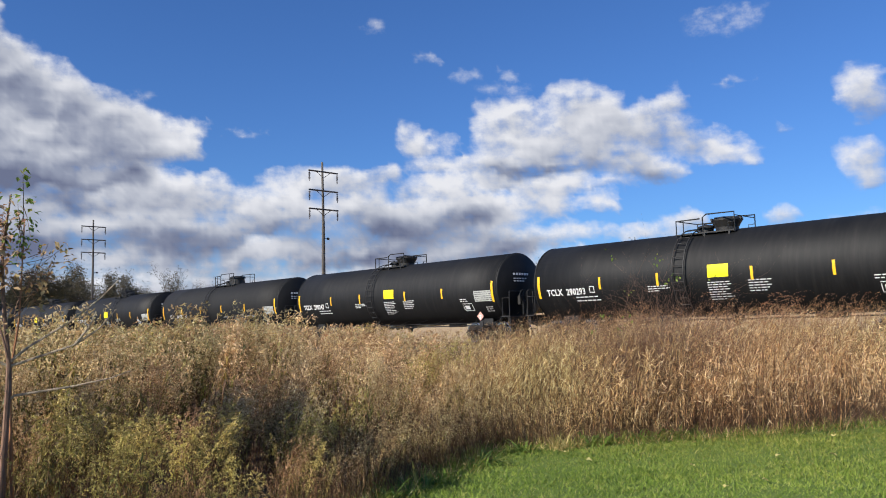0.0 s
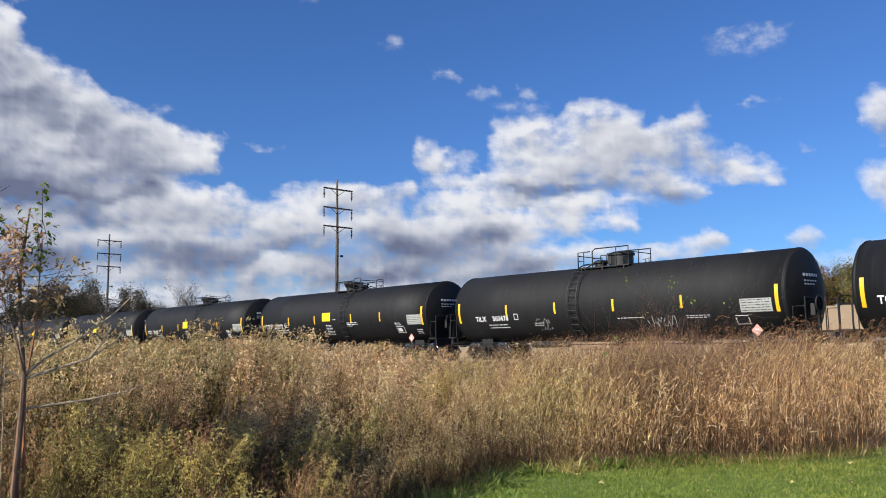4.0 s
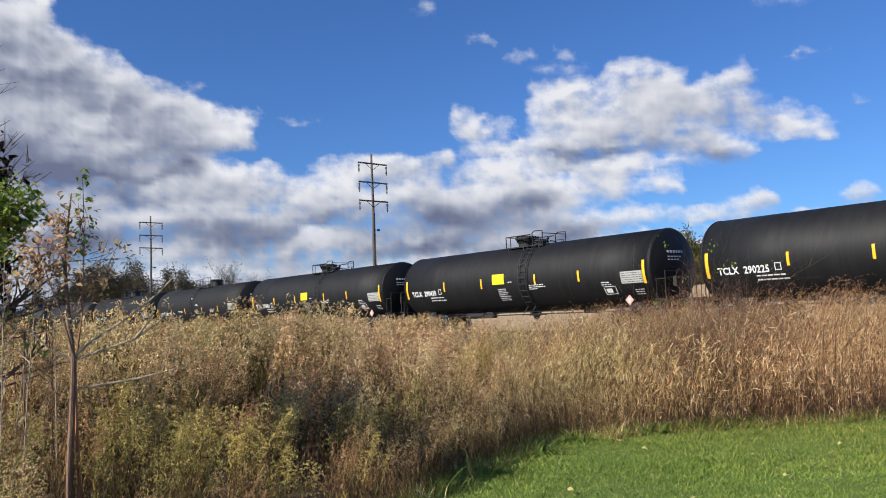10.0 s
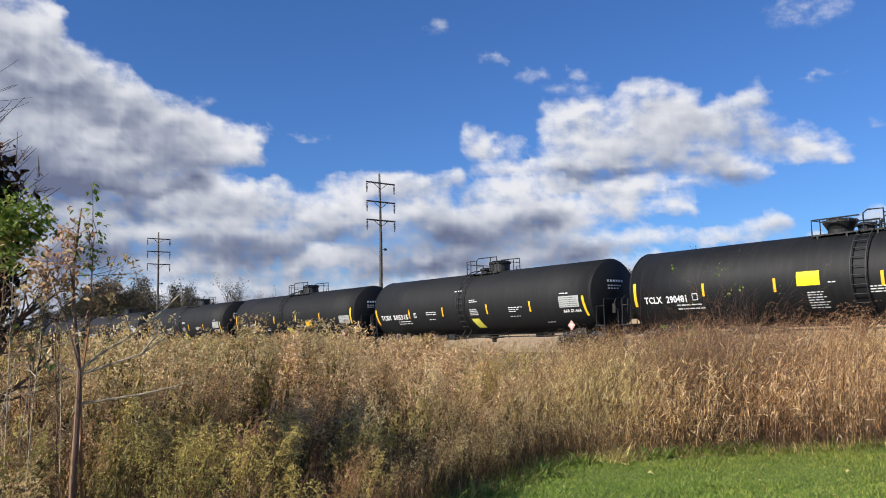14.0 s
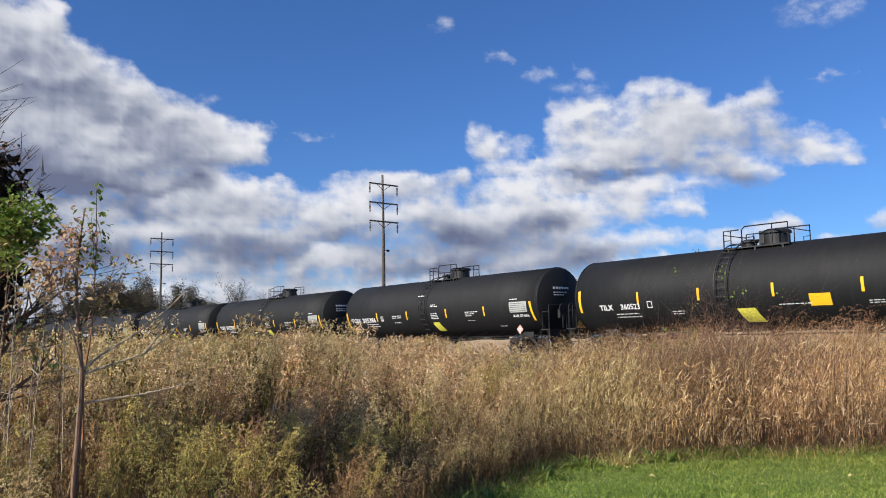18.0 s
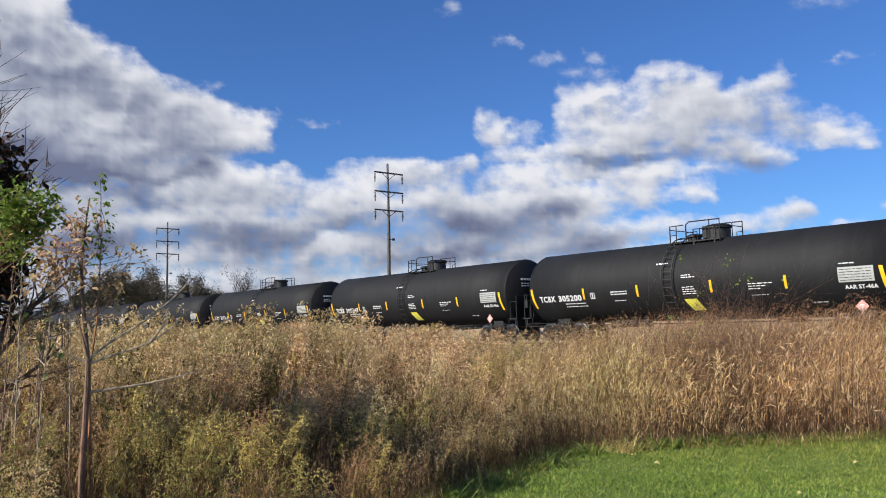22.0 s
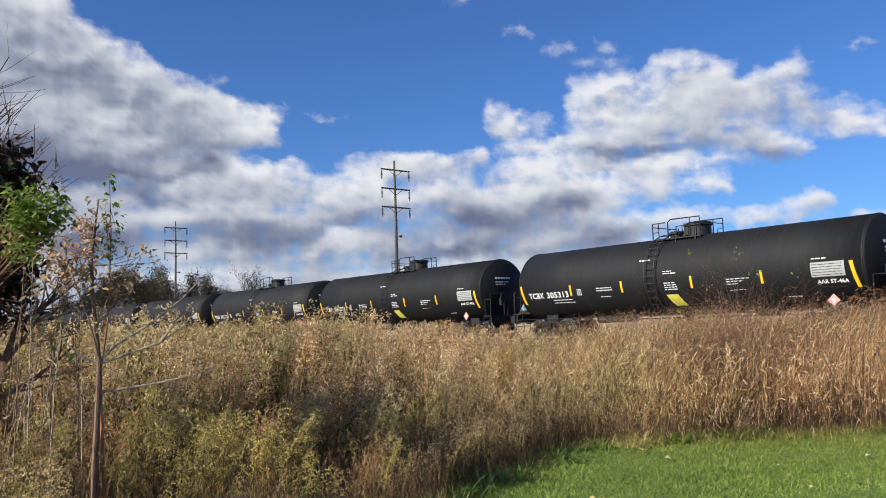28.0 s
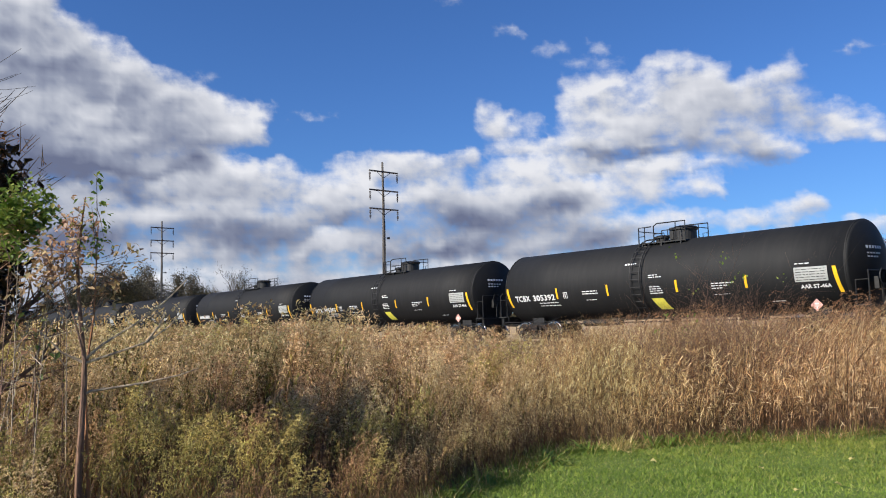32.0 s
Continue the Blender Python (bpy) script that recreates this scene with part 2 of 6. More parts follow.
def ground_mat():
    """Soil under the lawn, litter under the weeds, gravel by the track, cut field beyond, told apart by where they lie."""
    m = Mat("ground_earth", 0.95, 0.0, 0.2)
    co = m.coords()
    sep = m.node("ShaderNodeSeparateXYZ")
    m.link(co, sep.inputs[0])
    fine, mid = m.noise(30, 6, 0.7, co), m.noise(0.8, 5, 0.6, co)
    litter = m.ramp(fine, [(0.3, (0.06, 0.04, 0.022)), (0.7, (0.20, 0.13, 0.07))])
    turf = m.ramp(fine, [(0.3, (0.08, 0.115, 0.025)), (0.7, (0.18, 0.25, 0.06))])
    stubble = m.mix(mid, m.ramp(fine, [(0.3, (0.34, 0.24, 0.13)), (0.7, (0.52, 0.39, 0.23))]), (0.44, 0.31, 0.18))
    near_edge = m.math("MULTIPLY_ADD", sep.outputs[1], -0.45, -3.9)
    far_edge = m.math("MULTIPLY_ADD", sep.outputs[1], 0.65, -12.92)
    past = m.math("SUBTRACT", sep.outputs[0], m.math("MAXIMUM", near_edge, far_edge))
    on_lawn = m.math("GREATER_THAN", m.math("ADD", past, m.math("MULTIPLY", mid, 0.3)), 0.15)
    c = m.mix(on_lawn, litter, turf)
    beyond = m.math("GREATER_THAN", m.math("ADD", sep.outputs[1], mid), 33.0)
    m.colour(m.mix(beyond, c, stubble)).bump(fine, 0.03, 0.7)
    return m.m


GROUND = ground_mat()


def gravel_mat():
    m = Mat("ballast_stone", 0.9)
    co = m.coords()
    v = m.node("ShaderNodeTexVoronoi")
    v.inputs["Scale"].default_value = 14
    m.link(co, v.inputs["Vector"])
    m.colour(m.mix(m.noise(1.2, 4), m.ramp(v.outputs["Distance"], [(0.0, (0.20, 0.165, 0.135)), (0.7, (0.07, 0.06, 0.05))]), (0.15, 0.11, 0.085)))
    m.bump(v.outputs["Distance"], 0.05, 0.9)
    return m.m


BALLAST = gravel_mat()

# ---- mesh helpers ----


def part(name, bm, material, parent, label="", smooth=False):
    """Links a bmesh as one mesh object under a thing or a part."""
    me = bpy.data.meshes.new(name)
    bmesh.ops.recalc_face_normals(bm, faces=bm.faces)
    bm.to_mesh(me)
    bm.free()
    me.materials.append(material)
    if smooth:
        me.shade_smooth()
    ob = new(name, me)
    ob.parent = parent
    if label:
        ob["label"] = label
    return ob


def box(bm, c, s, bevel=0.0):
    g = bmesh.ops.create_cube(bm, size=1.0, matrix=Matrix.Translation(c) @ Matrix.Diagonal((*s, 1)))
    if bevel:
        edges = list({e for v in g["verts"] for e in v.link_edges})
        bmesh.ops.bevel(bm, geom=edges, offset=bevel, segments=2, affect="EDGES", profile=0.6)
    return bm


def tube(bm, pts, radii, sides=8, caps=True):
    """A tapered tube along points."""
    pts = [Vector(p) for p in pts]
    if isinstance(radii, (int, float)):
        radii = [radii] * len(pts)
    rings = []
    for i, p in enumerate(pts):
        d = (pts[min(i + 1, len(pts) - 1)] - pts[max(i - 1, 0)]).normalized()
        a = d.orthogonal().normalized() if i == 0 else (a - d * a.dot(d)).normalized()
        b = d.cross(a)
        rings.append([bm.verts.new(p + radii[i] * (math.cos(k * math.tau / sides) * a + math.sin(k * math.tau / sides) * b)) for k in range(sides)])
    for r, q in zip(rings, rings[1:]):
        for k in range(sides):
            bm.faces.new((r[k], r[(k + 1) % sides], q[(k + 1) % sides], q[k]))
    if caps:
        bm.faces.new(rings[0][::-1])
        bm.faces.new(rings[-1])
    return bm


def lathe(bm, profile, axis="X", sides=32, at=(0, 0, 0)):
    """A body of revolution from (along, radius) pairs."""
    at = Vector(at)
    turn = {"X": lambda u, c, s: Vector((u, c, s)), "Y": lambda u, c, s: Vector((c, u, s)), "Z": lambda u, c, s: Vector((c, s, u))}[axis]
    rings = [[bm.verts.new(at + turn(u, r * math.cos(k * math.tau / sides), r * math.sin(k * math.tau / sides))) for k in range(sides)] for u, r in profile]
    for r, q in zip(rings, rings[1:]):
        for k in range(sides):
            bm.faces.new((r[k], r[(k + 1) % sides], q[(k + 1) % sides], q[k]))
    bm.faces.new(rings[0])
    bm.faces.new(rings[-1])
    return bm


class Heap:
    """Many small shapes gathered fast into one mesh."""

    def __init__(self):
        self.v, self.f, self.m, self.n = [], [], [], 0

    def add(self, verts, faces, mats):
        self.v.append(np.asarray(verts, float))
        self.f.append(np.asarray(faces, int) + self.n)
        self.m.append(np.asarray(mats, int))
        self.n += len(verts)

    def arrays(self):
        return np.concatenate(self.v), np.concatenate(self.f), np.concatenate(self.m)

    def mesh(self, name, materials):
        v, f, m = self.arrays()
        return quads_mesh(name, v, f, m, materials)


def quads_mesh(name, v, f, m, materials):
    me = bpy.data.meshes.new(name)
    me.vertices.add(len(v))
    me.vertices.foreach_set("co", v.astype(np.float32).ravel())
    me.loops.add(len(f) * 4)
    me.loops.foreach_set("vertex_index", f.astype(np.int32).ravel())
    me.polygons.add(len(f))
    me.polygons.foreach_set("loop_start", np.arange(0, len(f) * 4, 4, dtype=np.int32))
    me.polygons.foreach_set("material_index", m.astype(np.int32))
    for mat in materials:
        me.materials.append(mat)
    me.update()
    me.validate()
    return me


def spread(kits, spots, turns, sizes, leans, rng):
    """Copies of small kits (verts, faces, mats) over spots; one array of verts, faces, mats."""
    V, F, M, n = [], [], [], 0
    pick = rng.integers(0, len(kits), len(spots))
    for k, (kv, kf, km) in enumerate(kits):
        i = np.where(pick == k)[0]
        if not len(i):
            continue
        c, s = np.cos(turns[i])[:, None], np.sin(turns[i])[:, None]
        z = sizes[i][:, None] * kv[None, :, 2]
        x = sizes[i][:, None] * (c * kv[None, :, 0] - s * kv[None, :, 1]) + leans[i, 0][:, None] * z * np.abs(z)
        y = sizes[i][:, None] * (s * kv[None, :, 0] + c * kv[None, :, 1]) + leans[i, 1][:, None] * z * np.abs(z)
        v = np.stack([x, y, z], 2) + spots[i][:, None, :]
        V.append(v.reshape(-1, 3))
        F.append((kf[None] + (np.arange(len(i)) * len(kv))[:, None, None] + n).reshape(-1, 4))
        M.append(np.tile(km, len(i)))
        n += len(i) * len(kv)
    return np.concatenate(V), np.concatenate(F), np.concatenate(M)


def strip(heap, p0, direction, length, width, droop, mat, rng, segs=3, twist=None):
    """A bent tapering blade of quads, from p0."""
    d = Vector(direction).normalized()
    side = d.cross(Vector((0, 0, 1)))
    side = side.normalized() if side.length > 0.05 else Vector((rng.random() - 0.5, rng.random() - 0.5, 0)).normalized()
    if twist is not None:
        side = (Matrix.Rotation(twist, 3, d) @ side).normalized()
    p, vs = Vector(p0), []
    for i in range(segs + 1):
        u = i / segs
        w = width * (0.45 + 1.1 * u - 1.5 * u * u) if segs > 1 else width * (1 - u)
        w = max(w, width * 0.04)
        vs += [p - side * w / 2, p + side * w / 2]
        d = (d + Vector((0, 0, -droop / segs))).normalized()
        p = p + d * length / segs
    heap.add([tuple(q) for q in vs], [(2 * i, 2 * i + 1, 2 * i + 3, 2 * i + 2) for i in range(segs)], [mat] * segs)


def reed(heap, pts, r, mat, sides=3):
    """A thin stem through points, tapering."""
    vs, n = [], len(pts)
    for i, p in enumerate(pts):
        q = r * (1 - 0.7 * i / (n - 1))
        vs += [(p[0] + q * math.cos(k * math.tau / sides), p[1] + q * math.sin(k * math.tau / sides), p[2]) for k in range(sides)]
    heap.add(vs, [(i * sides + k, i * sides + (k + 1) % sides, (i + 1) * sides + (k + 1) % sides, (i + 1) * sides + k) for i in range(n - 1) for k in range(sides)], [mat] * (sides * (n - 1)))


def flake(heap, p, size, mat, rng):
    """A small kite in a chance direction."""
    a = Vector((rng.normal(), rng.normal(), rng.normal())).normalized()
    b = a.orthogonal().normalized()
    p = Vector(p)
    heap.add([tuple(p + a * size), tuple(p + b * size * 0.45), tuple(p - a * size), tuple(p - b * size * 0.45)], [(0, 1, 2, 3)], [mat])


# ---- ground ----
TRACK_Y, RAIL_Z = 28.53, 0.85


def smooth(u):
    u = np.clip(u, 0, 1)
    return u * u * (3 - 2 * u)


def height(x, y):
    """The lie of the land."""
    x, y = np.asarray(x, float), np.asarray(y, float)
    h = 0.38 * smooth((y - 9) / 16) + 0.06 * np.sin(x * 0.35) * np.sin(y * 0.4) * smooth((y - 10) / 6)
    h = h + 6.5 * smooth((y - 45) / 85) * smooth((x + 130) / 80) + 1.5 * smooth((y - 60) / 200)
    return h


def in_lawn(x, y):
    """The mown part near the camera, with a wavy edge."""
    x, y = np.asarray(x, float), np.asarray(y, float)
    wave = 0.16 * np.sin(x * 2.1 + y) + 0.09 * np.sin(x * 5.3 - y * 3.1)
    return x > np.maximum(-7.38 + 0.45 * (8 - y), -7.15 + 0.65 * (y - 8.05)) + wave


def ground():
    xs = np.concatenate([np.linspace(-2500, -320, 12), np.linspace(-300, -45, 60), np.linspace(-40, 25, 110), np.linspace(30, 200, 30), np.linspace(260, 2500, 12)])
    ys = np.concatenate([np.linspace(-2500, -80, 12), np.linspace(-60, -5, 14), np.linspace(0, 36, 75), np.linspace(38, 160, 60), np.linspace(170, 400, 14), np.linspace(500, 2500, 10)])
    X, Y = np.meshgrid(xs, ys, indexing="ij")
    v = np.stack([X, Y, height(X, Y)], 2).reshape(-1, 3)
    n = len(ys)
    i, j = np.meshgrid(np.arange(len(xs) - 1), np.arange(n - 1), indexing="ij")
    a = (i * n + j).ravel()
    me = quads_mesh("ground", v, np.stack([a, a + n, a + n + 1, a + 1], 1), np.zeros(len(a)), [GROUND])
    me.shade_smooth()
    tagged(new("ground", me), "mown lawn running into a weedy meadow and cut field", "ground", kind="structure")


ground()

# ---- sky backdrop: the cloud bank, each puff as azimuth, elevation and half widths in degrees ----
# puffs past azimuth 90 or below 15 are unseen extras, added for reflections
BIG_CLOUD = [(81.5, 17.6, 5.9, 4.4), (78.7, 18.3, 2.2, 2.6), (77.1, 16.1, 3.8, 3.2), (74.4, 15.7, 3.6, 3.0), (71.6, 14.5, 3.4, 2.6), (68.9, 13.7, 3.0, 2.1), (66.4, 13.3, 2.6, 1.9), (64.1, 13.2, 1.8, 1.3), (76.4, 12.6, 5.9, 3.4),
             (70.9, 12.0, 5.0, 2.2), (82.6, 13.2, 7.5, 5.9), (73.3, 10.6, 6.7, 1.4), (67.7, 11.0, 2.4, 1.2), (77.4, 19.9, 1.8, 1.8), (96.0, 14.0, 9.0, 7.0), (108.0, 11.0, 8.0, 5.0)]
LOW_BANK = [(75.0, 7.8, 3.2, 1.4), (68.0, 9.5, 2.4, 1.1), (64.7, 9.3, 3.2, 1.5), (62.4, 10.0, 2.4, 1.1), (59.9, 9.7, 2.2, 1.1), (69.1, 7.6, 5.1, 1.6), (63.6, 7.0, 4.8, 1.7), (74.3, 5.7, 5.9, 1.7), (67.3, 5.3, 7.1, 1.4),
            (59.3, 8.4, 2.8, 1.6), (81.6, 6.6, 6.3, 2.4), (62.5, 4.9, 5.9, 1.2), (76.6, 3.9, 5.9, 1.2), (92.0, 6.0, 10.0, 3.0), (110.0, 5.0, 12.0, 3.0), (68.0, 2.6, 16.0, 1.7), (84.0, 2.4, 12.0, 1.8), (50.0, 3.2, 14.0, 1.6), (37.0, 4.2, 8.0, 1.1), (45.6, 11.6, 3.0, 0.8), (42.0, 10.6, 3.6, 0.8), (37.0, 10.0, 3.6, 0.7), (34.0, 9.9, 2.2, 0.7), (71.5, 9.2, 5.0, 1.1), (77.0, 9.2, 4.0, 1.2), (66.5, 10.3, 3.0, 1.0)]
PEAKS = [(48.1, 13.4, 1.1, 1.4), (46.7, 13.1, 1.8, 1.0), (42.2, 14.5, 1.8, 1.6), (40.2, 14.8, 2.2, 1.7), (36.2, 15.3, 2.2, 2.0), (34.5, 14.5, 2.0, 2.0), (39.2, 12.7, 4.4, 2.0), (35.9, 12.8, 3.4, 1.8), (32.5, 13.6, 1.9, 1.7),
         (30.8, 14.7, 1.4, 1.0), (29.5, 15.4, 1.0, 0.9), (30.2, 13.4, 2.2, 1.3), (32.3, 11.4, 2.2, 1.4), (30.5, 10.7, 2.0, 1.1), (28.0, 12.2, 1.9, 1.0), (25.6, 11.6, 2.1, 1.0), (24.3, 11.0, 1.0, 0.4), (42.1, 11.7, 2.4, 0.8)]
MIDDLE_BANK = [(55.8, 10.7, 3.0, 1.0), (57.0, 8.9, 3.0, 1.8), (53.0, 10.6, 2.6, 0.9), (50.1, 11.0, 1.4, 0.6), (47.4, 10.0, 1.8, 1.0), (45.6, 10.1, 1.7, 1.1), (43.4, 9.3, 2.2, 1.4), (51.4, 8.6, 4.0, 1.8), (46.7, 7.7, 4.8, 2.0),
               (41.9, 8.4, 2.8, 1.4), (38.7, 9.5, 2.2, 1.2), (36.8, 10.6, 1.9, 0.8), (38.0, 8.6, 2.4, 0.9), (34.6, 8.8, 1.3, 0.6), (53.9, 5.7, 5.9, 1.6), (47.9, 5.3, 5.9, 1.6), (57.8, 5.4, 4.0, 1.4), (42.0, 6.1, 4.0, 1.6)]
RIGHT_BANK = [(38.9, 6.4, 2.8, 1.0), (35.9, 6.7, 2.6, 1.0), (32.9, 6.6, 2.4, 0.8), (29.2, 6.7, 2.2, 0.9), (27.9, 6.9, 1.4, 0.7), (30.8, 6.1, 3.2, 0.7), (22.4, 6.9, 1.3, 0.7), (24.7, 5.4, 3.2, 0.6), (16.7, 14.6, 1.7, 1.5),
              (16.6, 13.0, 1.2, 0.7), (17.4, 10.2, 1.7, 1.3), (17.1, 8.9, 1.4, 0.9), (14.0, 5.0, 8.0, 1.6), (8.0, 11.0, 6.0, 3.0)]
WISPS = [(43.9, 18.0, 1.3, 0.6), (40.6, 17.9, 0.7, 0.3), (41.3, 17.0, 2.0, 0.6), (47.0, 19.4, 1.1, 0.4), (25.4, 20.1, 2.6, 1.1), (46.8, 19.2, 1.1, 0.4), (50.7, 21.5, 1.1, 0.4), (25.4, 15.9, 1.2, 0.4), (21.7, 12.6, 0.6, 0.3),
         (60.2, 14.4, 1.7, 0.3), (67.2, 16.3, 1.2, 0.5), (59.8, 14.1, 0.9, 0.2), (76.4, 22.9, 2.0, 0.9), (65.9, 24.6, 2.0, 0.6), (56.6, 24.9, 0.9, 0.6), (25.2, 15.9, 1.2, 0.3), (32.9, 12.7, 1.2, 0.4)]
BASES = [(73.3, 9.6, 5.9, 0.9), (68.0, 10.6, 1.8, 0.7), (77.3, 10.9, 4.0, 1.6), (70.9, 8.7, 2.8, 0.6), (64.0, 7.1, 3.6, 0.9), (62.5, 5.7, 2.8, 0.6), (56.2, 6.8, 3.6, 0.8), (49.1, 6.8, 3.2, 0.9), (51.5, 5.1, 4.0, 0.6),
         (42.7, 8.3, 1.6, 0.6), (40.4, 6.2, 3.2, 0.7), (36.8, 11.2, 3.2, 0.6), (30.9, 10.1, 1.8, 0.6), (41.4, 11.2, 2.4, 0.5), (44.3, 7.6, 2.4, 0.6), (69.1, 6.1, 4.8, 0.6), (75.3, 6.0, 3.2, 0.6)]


def grain(x, y, seed):
    """Smooth chance values from 0 to 1 on a unit lattice."""
    i, j = np.floor(x), np.floor(y)
    u, v = x - i, y - j
    u, v = u * u * (3 - 2 * u), v * v * (3 - 2 * v)
    at = lambda a, b: np.modf(np.abs(np.sin(a * 127.1 + b * 311.7 + seed * 74.7) * 43758.5453))[0]
    return (at(i, j) * (1 - u) + at(i + 1, j) * u) * (1 - v) + (at(i, j + 1) * (1 - u) + at(i + 1, j + 1) * u) * v


def layers(x, y, seed, count=4, billow=False):
    total, size = 0.0, 0.0
    for k in range(count):
        g = grain(x * 2 ** k + 13 * k, y * 2 ** k + 7 * k, seed + k)
        total = total + (1 - np.abs(2 * g - 1) if billow else g) * 0.55 ** k
        size += 0.55 ** k
    return total / size


def cloud_mat():
    m = Mat("cloud_vapour")
    m.t.nodes.remove(m.b)
    at = lambda n: m.node("ShaderNodeAttribute", attribute_name=n).outputs["Fac"]
    co = m.node("ShaderNodeTexCoord").outputs["UV"]
    fine = m.noise(1.1, 7, 0.62, co)
    ragged = m.math("MULTIPLY_ADD", m.math("SUBTRACT", fine, 0.5), 0.75, at("cover"))
    dens = m.node("ShaderNodeMapRange", interpolation_type="SMOOTHSTEP")
    dens.inputs["From Min"].default_value, dens.inputs["From Max"].default_value = 0.08, 0.95
    m.link(ragged, dens.inputs["Value"])
    lit = m.math("MULTIPLY_ADD", m.math("SUBTRACT", fine, 0.5), 0.16, at("lift"))
    c = m.ramp(lit, [(0.0, (0.155, 0.18, 0.285)), (0.30, (0.30, 0.335, 0.445)), (0.58, (0.53, 0.56, 0.645)), (0.95, (0.84, 0.85, 0.90))])
    e = m.node("ShaderNodeEmission")
    m.link(c, e.inputs["Color"])
    e.inputs["Strength"].default_value = 0.72
    tr = m.node("ShaderNodeBsdfTransparent")
    mx = m.node("ShaderNodeMixShader")
    m.link(dens.outputs[0], mx.inputs[0])
    m.link(tr.outputs[0], mx.inputs[1])
    m.link(e.outputs[0], mx.inputs[2])
    m.link(mx.outputs[0], m.t.nodes["Material Output"].inputs["Surface"])
    return m.m


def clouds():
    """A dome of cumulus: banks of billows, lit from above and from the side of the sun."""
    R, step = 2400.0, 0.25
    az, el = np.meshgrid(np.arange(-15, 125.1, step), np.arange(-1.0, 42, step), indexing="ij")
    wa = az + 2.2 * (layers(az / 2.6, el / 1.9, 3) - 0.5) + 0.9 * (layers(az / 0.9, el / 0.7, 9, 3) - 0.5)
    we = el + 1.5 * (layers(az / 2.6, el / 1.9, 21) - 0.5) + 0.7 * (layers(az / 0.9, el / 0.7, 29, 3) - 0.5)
    billow = layers(az / 2.3, el / 1.6, 41, 4, True)
    broad = layers(az / 5.0, el / 2.6, 61, 3)
    cover, lift, total = np.zeros(az.shape), np.zeros(az.shape), np.full(az.shape, 1e-4)
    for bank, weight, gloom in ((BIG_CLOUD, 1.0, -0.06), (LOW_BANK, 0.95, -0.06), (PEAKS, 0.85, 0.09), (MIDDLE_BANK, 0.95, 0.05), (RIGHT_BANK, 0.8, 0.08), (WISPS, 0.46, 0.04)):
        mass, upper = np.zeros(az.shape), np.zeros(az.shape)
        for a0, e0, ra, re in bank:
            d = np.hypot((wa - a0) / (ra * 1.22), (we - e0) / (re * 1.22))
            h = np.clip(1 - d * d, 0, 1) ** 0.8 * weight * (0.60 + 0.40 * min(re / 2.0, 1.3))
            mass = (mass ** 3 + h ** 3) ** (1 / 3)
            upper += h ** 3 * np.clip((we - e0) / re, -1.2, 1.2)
        upper /= mass ** 3 + 1e-3
        thick = mass * (0.40 + 1.0 * billow)
        # how much vapour stands between each place and the sun
        deep = np.zeros(az.shape)
        for k in range(1, 15):
            i, j = (k + 1) // 2, k
            deep[:-i, :-j] += thick[i:, j:] * 0.115 * (1 - k / 20)
        near = np.zeros(az.shape)
        near[:-1, :-2] = thick[1:, 2:]
        light = 0.27 + gloom + 0.52 * np.exp(-0.9 * deep) + 0.17 * upper + 0.30 * np.clip(thick - near, -0.5, 0.5) + 0.26 * (billow - 0.62) + 0.75 * (broad - 0.45)
        lift += light * mass ** 4
        total += mass ** 4
        cover = (cover ** 3 + thick ** 3) ** (1 / 3)
    lift /= total
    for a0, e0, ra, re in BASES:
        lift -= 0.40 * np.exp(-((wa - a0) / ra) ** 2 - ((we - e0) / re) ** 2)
    a, e = np.radians(az), np.radians(el)
    v = np.stack([-np.sin(a) * np.cos(e), np.cos(a) * np.cos(e), np.sin(e)], 2).reshape(-1, 3) * R
    n = az.shape[1]
    i, j = np.meshgrid(np.arange(az.shape[0] - 1), np.arange(n - 1), indexing="ij")
    q = (i * n + j).ravel()
    f = np.stack([q, q + n, q + n + 1, q + 1], 1)
    me = quads_mesh("backdrop", v, f, np.zeros(len(q)), [cloud_mat()])
    uv = me.uv_layers.new(name="UVMap")
    flat = np.stack([az.ravel(), el.ravel() * 1.35], 1)
    uv.data.foreach_set("uv", flat[f.ravel()].astype(np.float32).ravel())
    for key, val in (("cover", cover), ("lift", lift)):
        me.attributes.new(key, "FLOAT", "POINT").data.foreach_set("value", val.ravel().astype(np.float32))
    me.shade_smooth()
    return tagged(new("backdrop", me), "broken white and grey cumulus clouds in a blue sky", "sky", kind="structure")


cloud_bank = clouds()

# ---- track ----


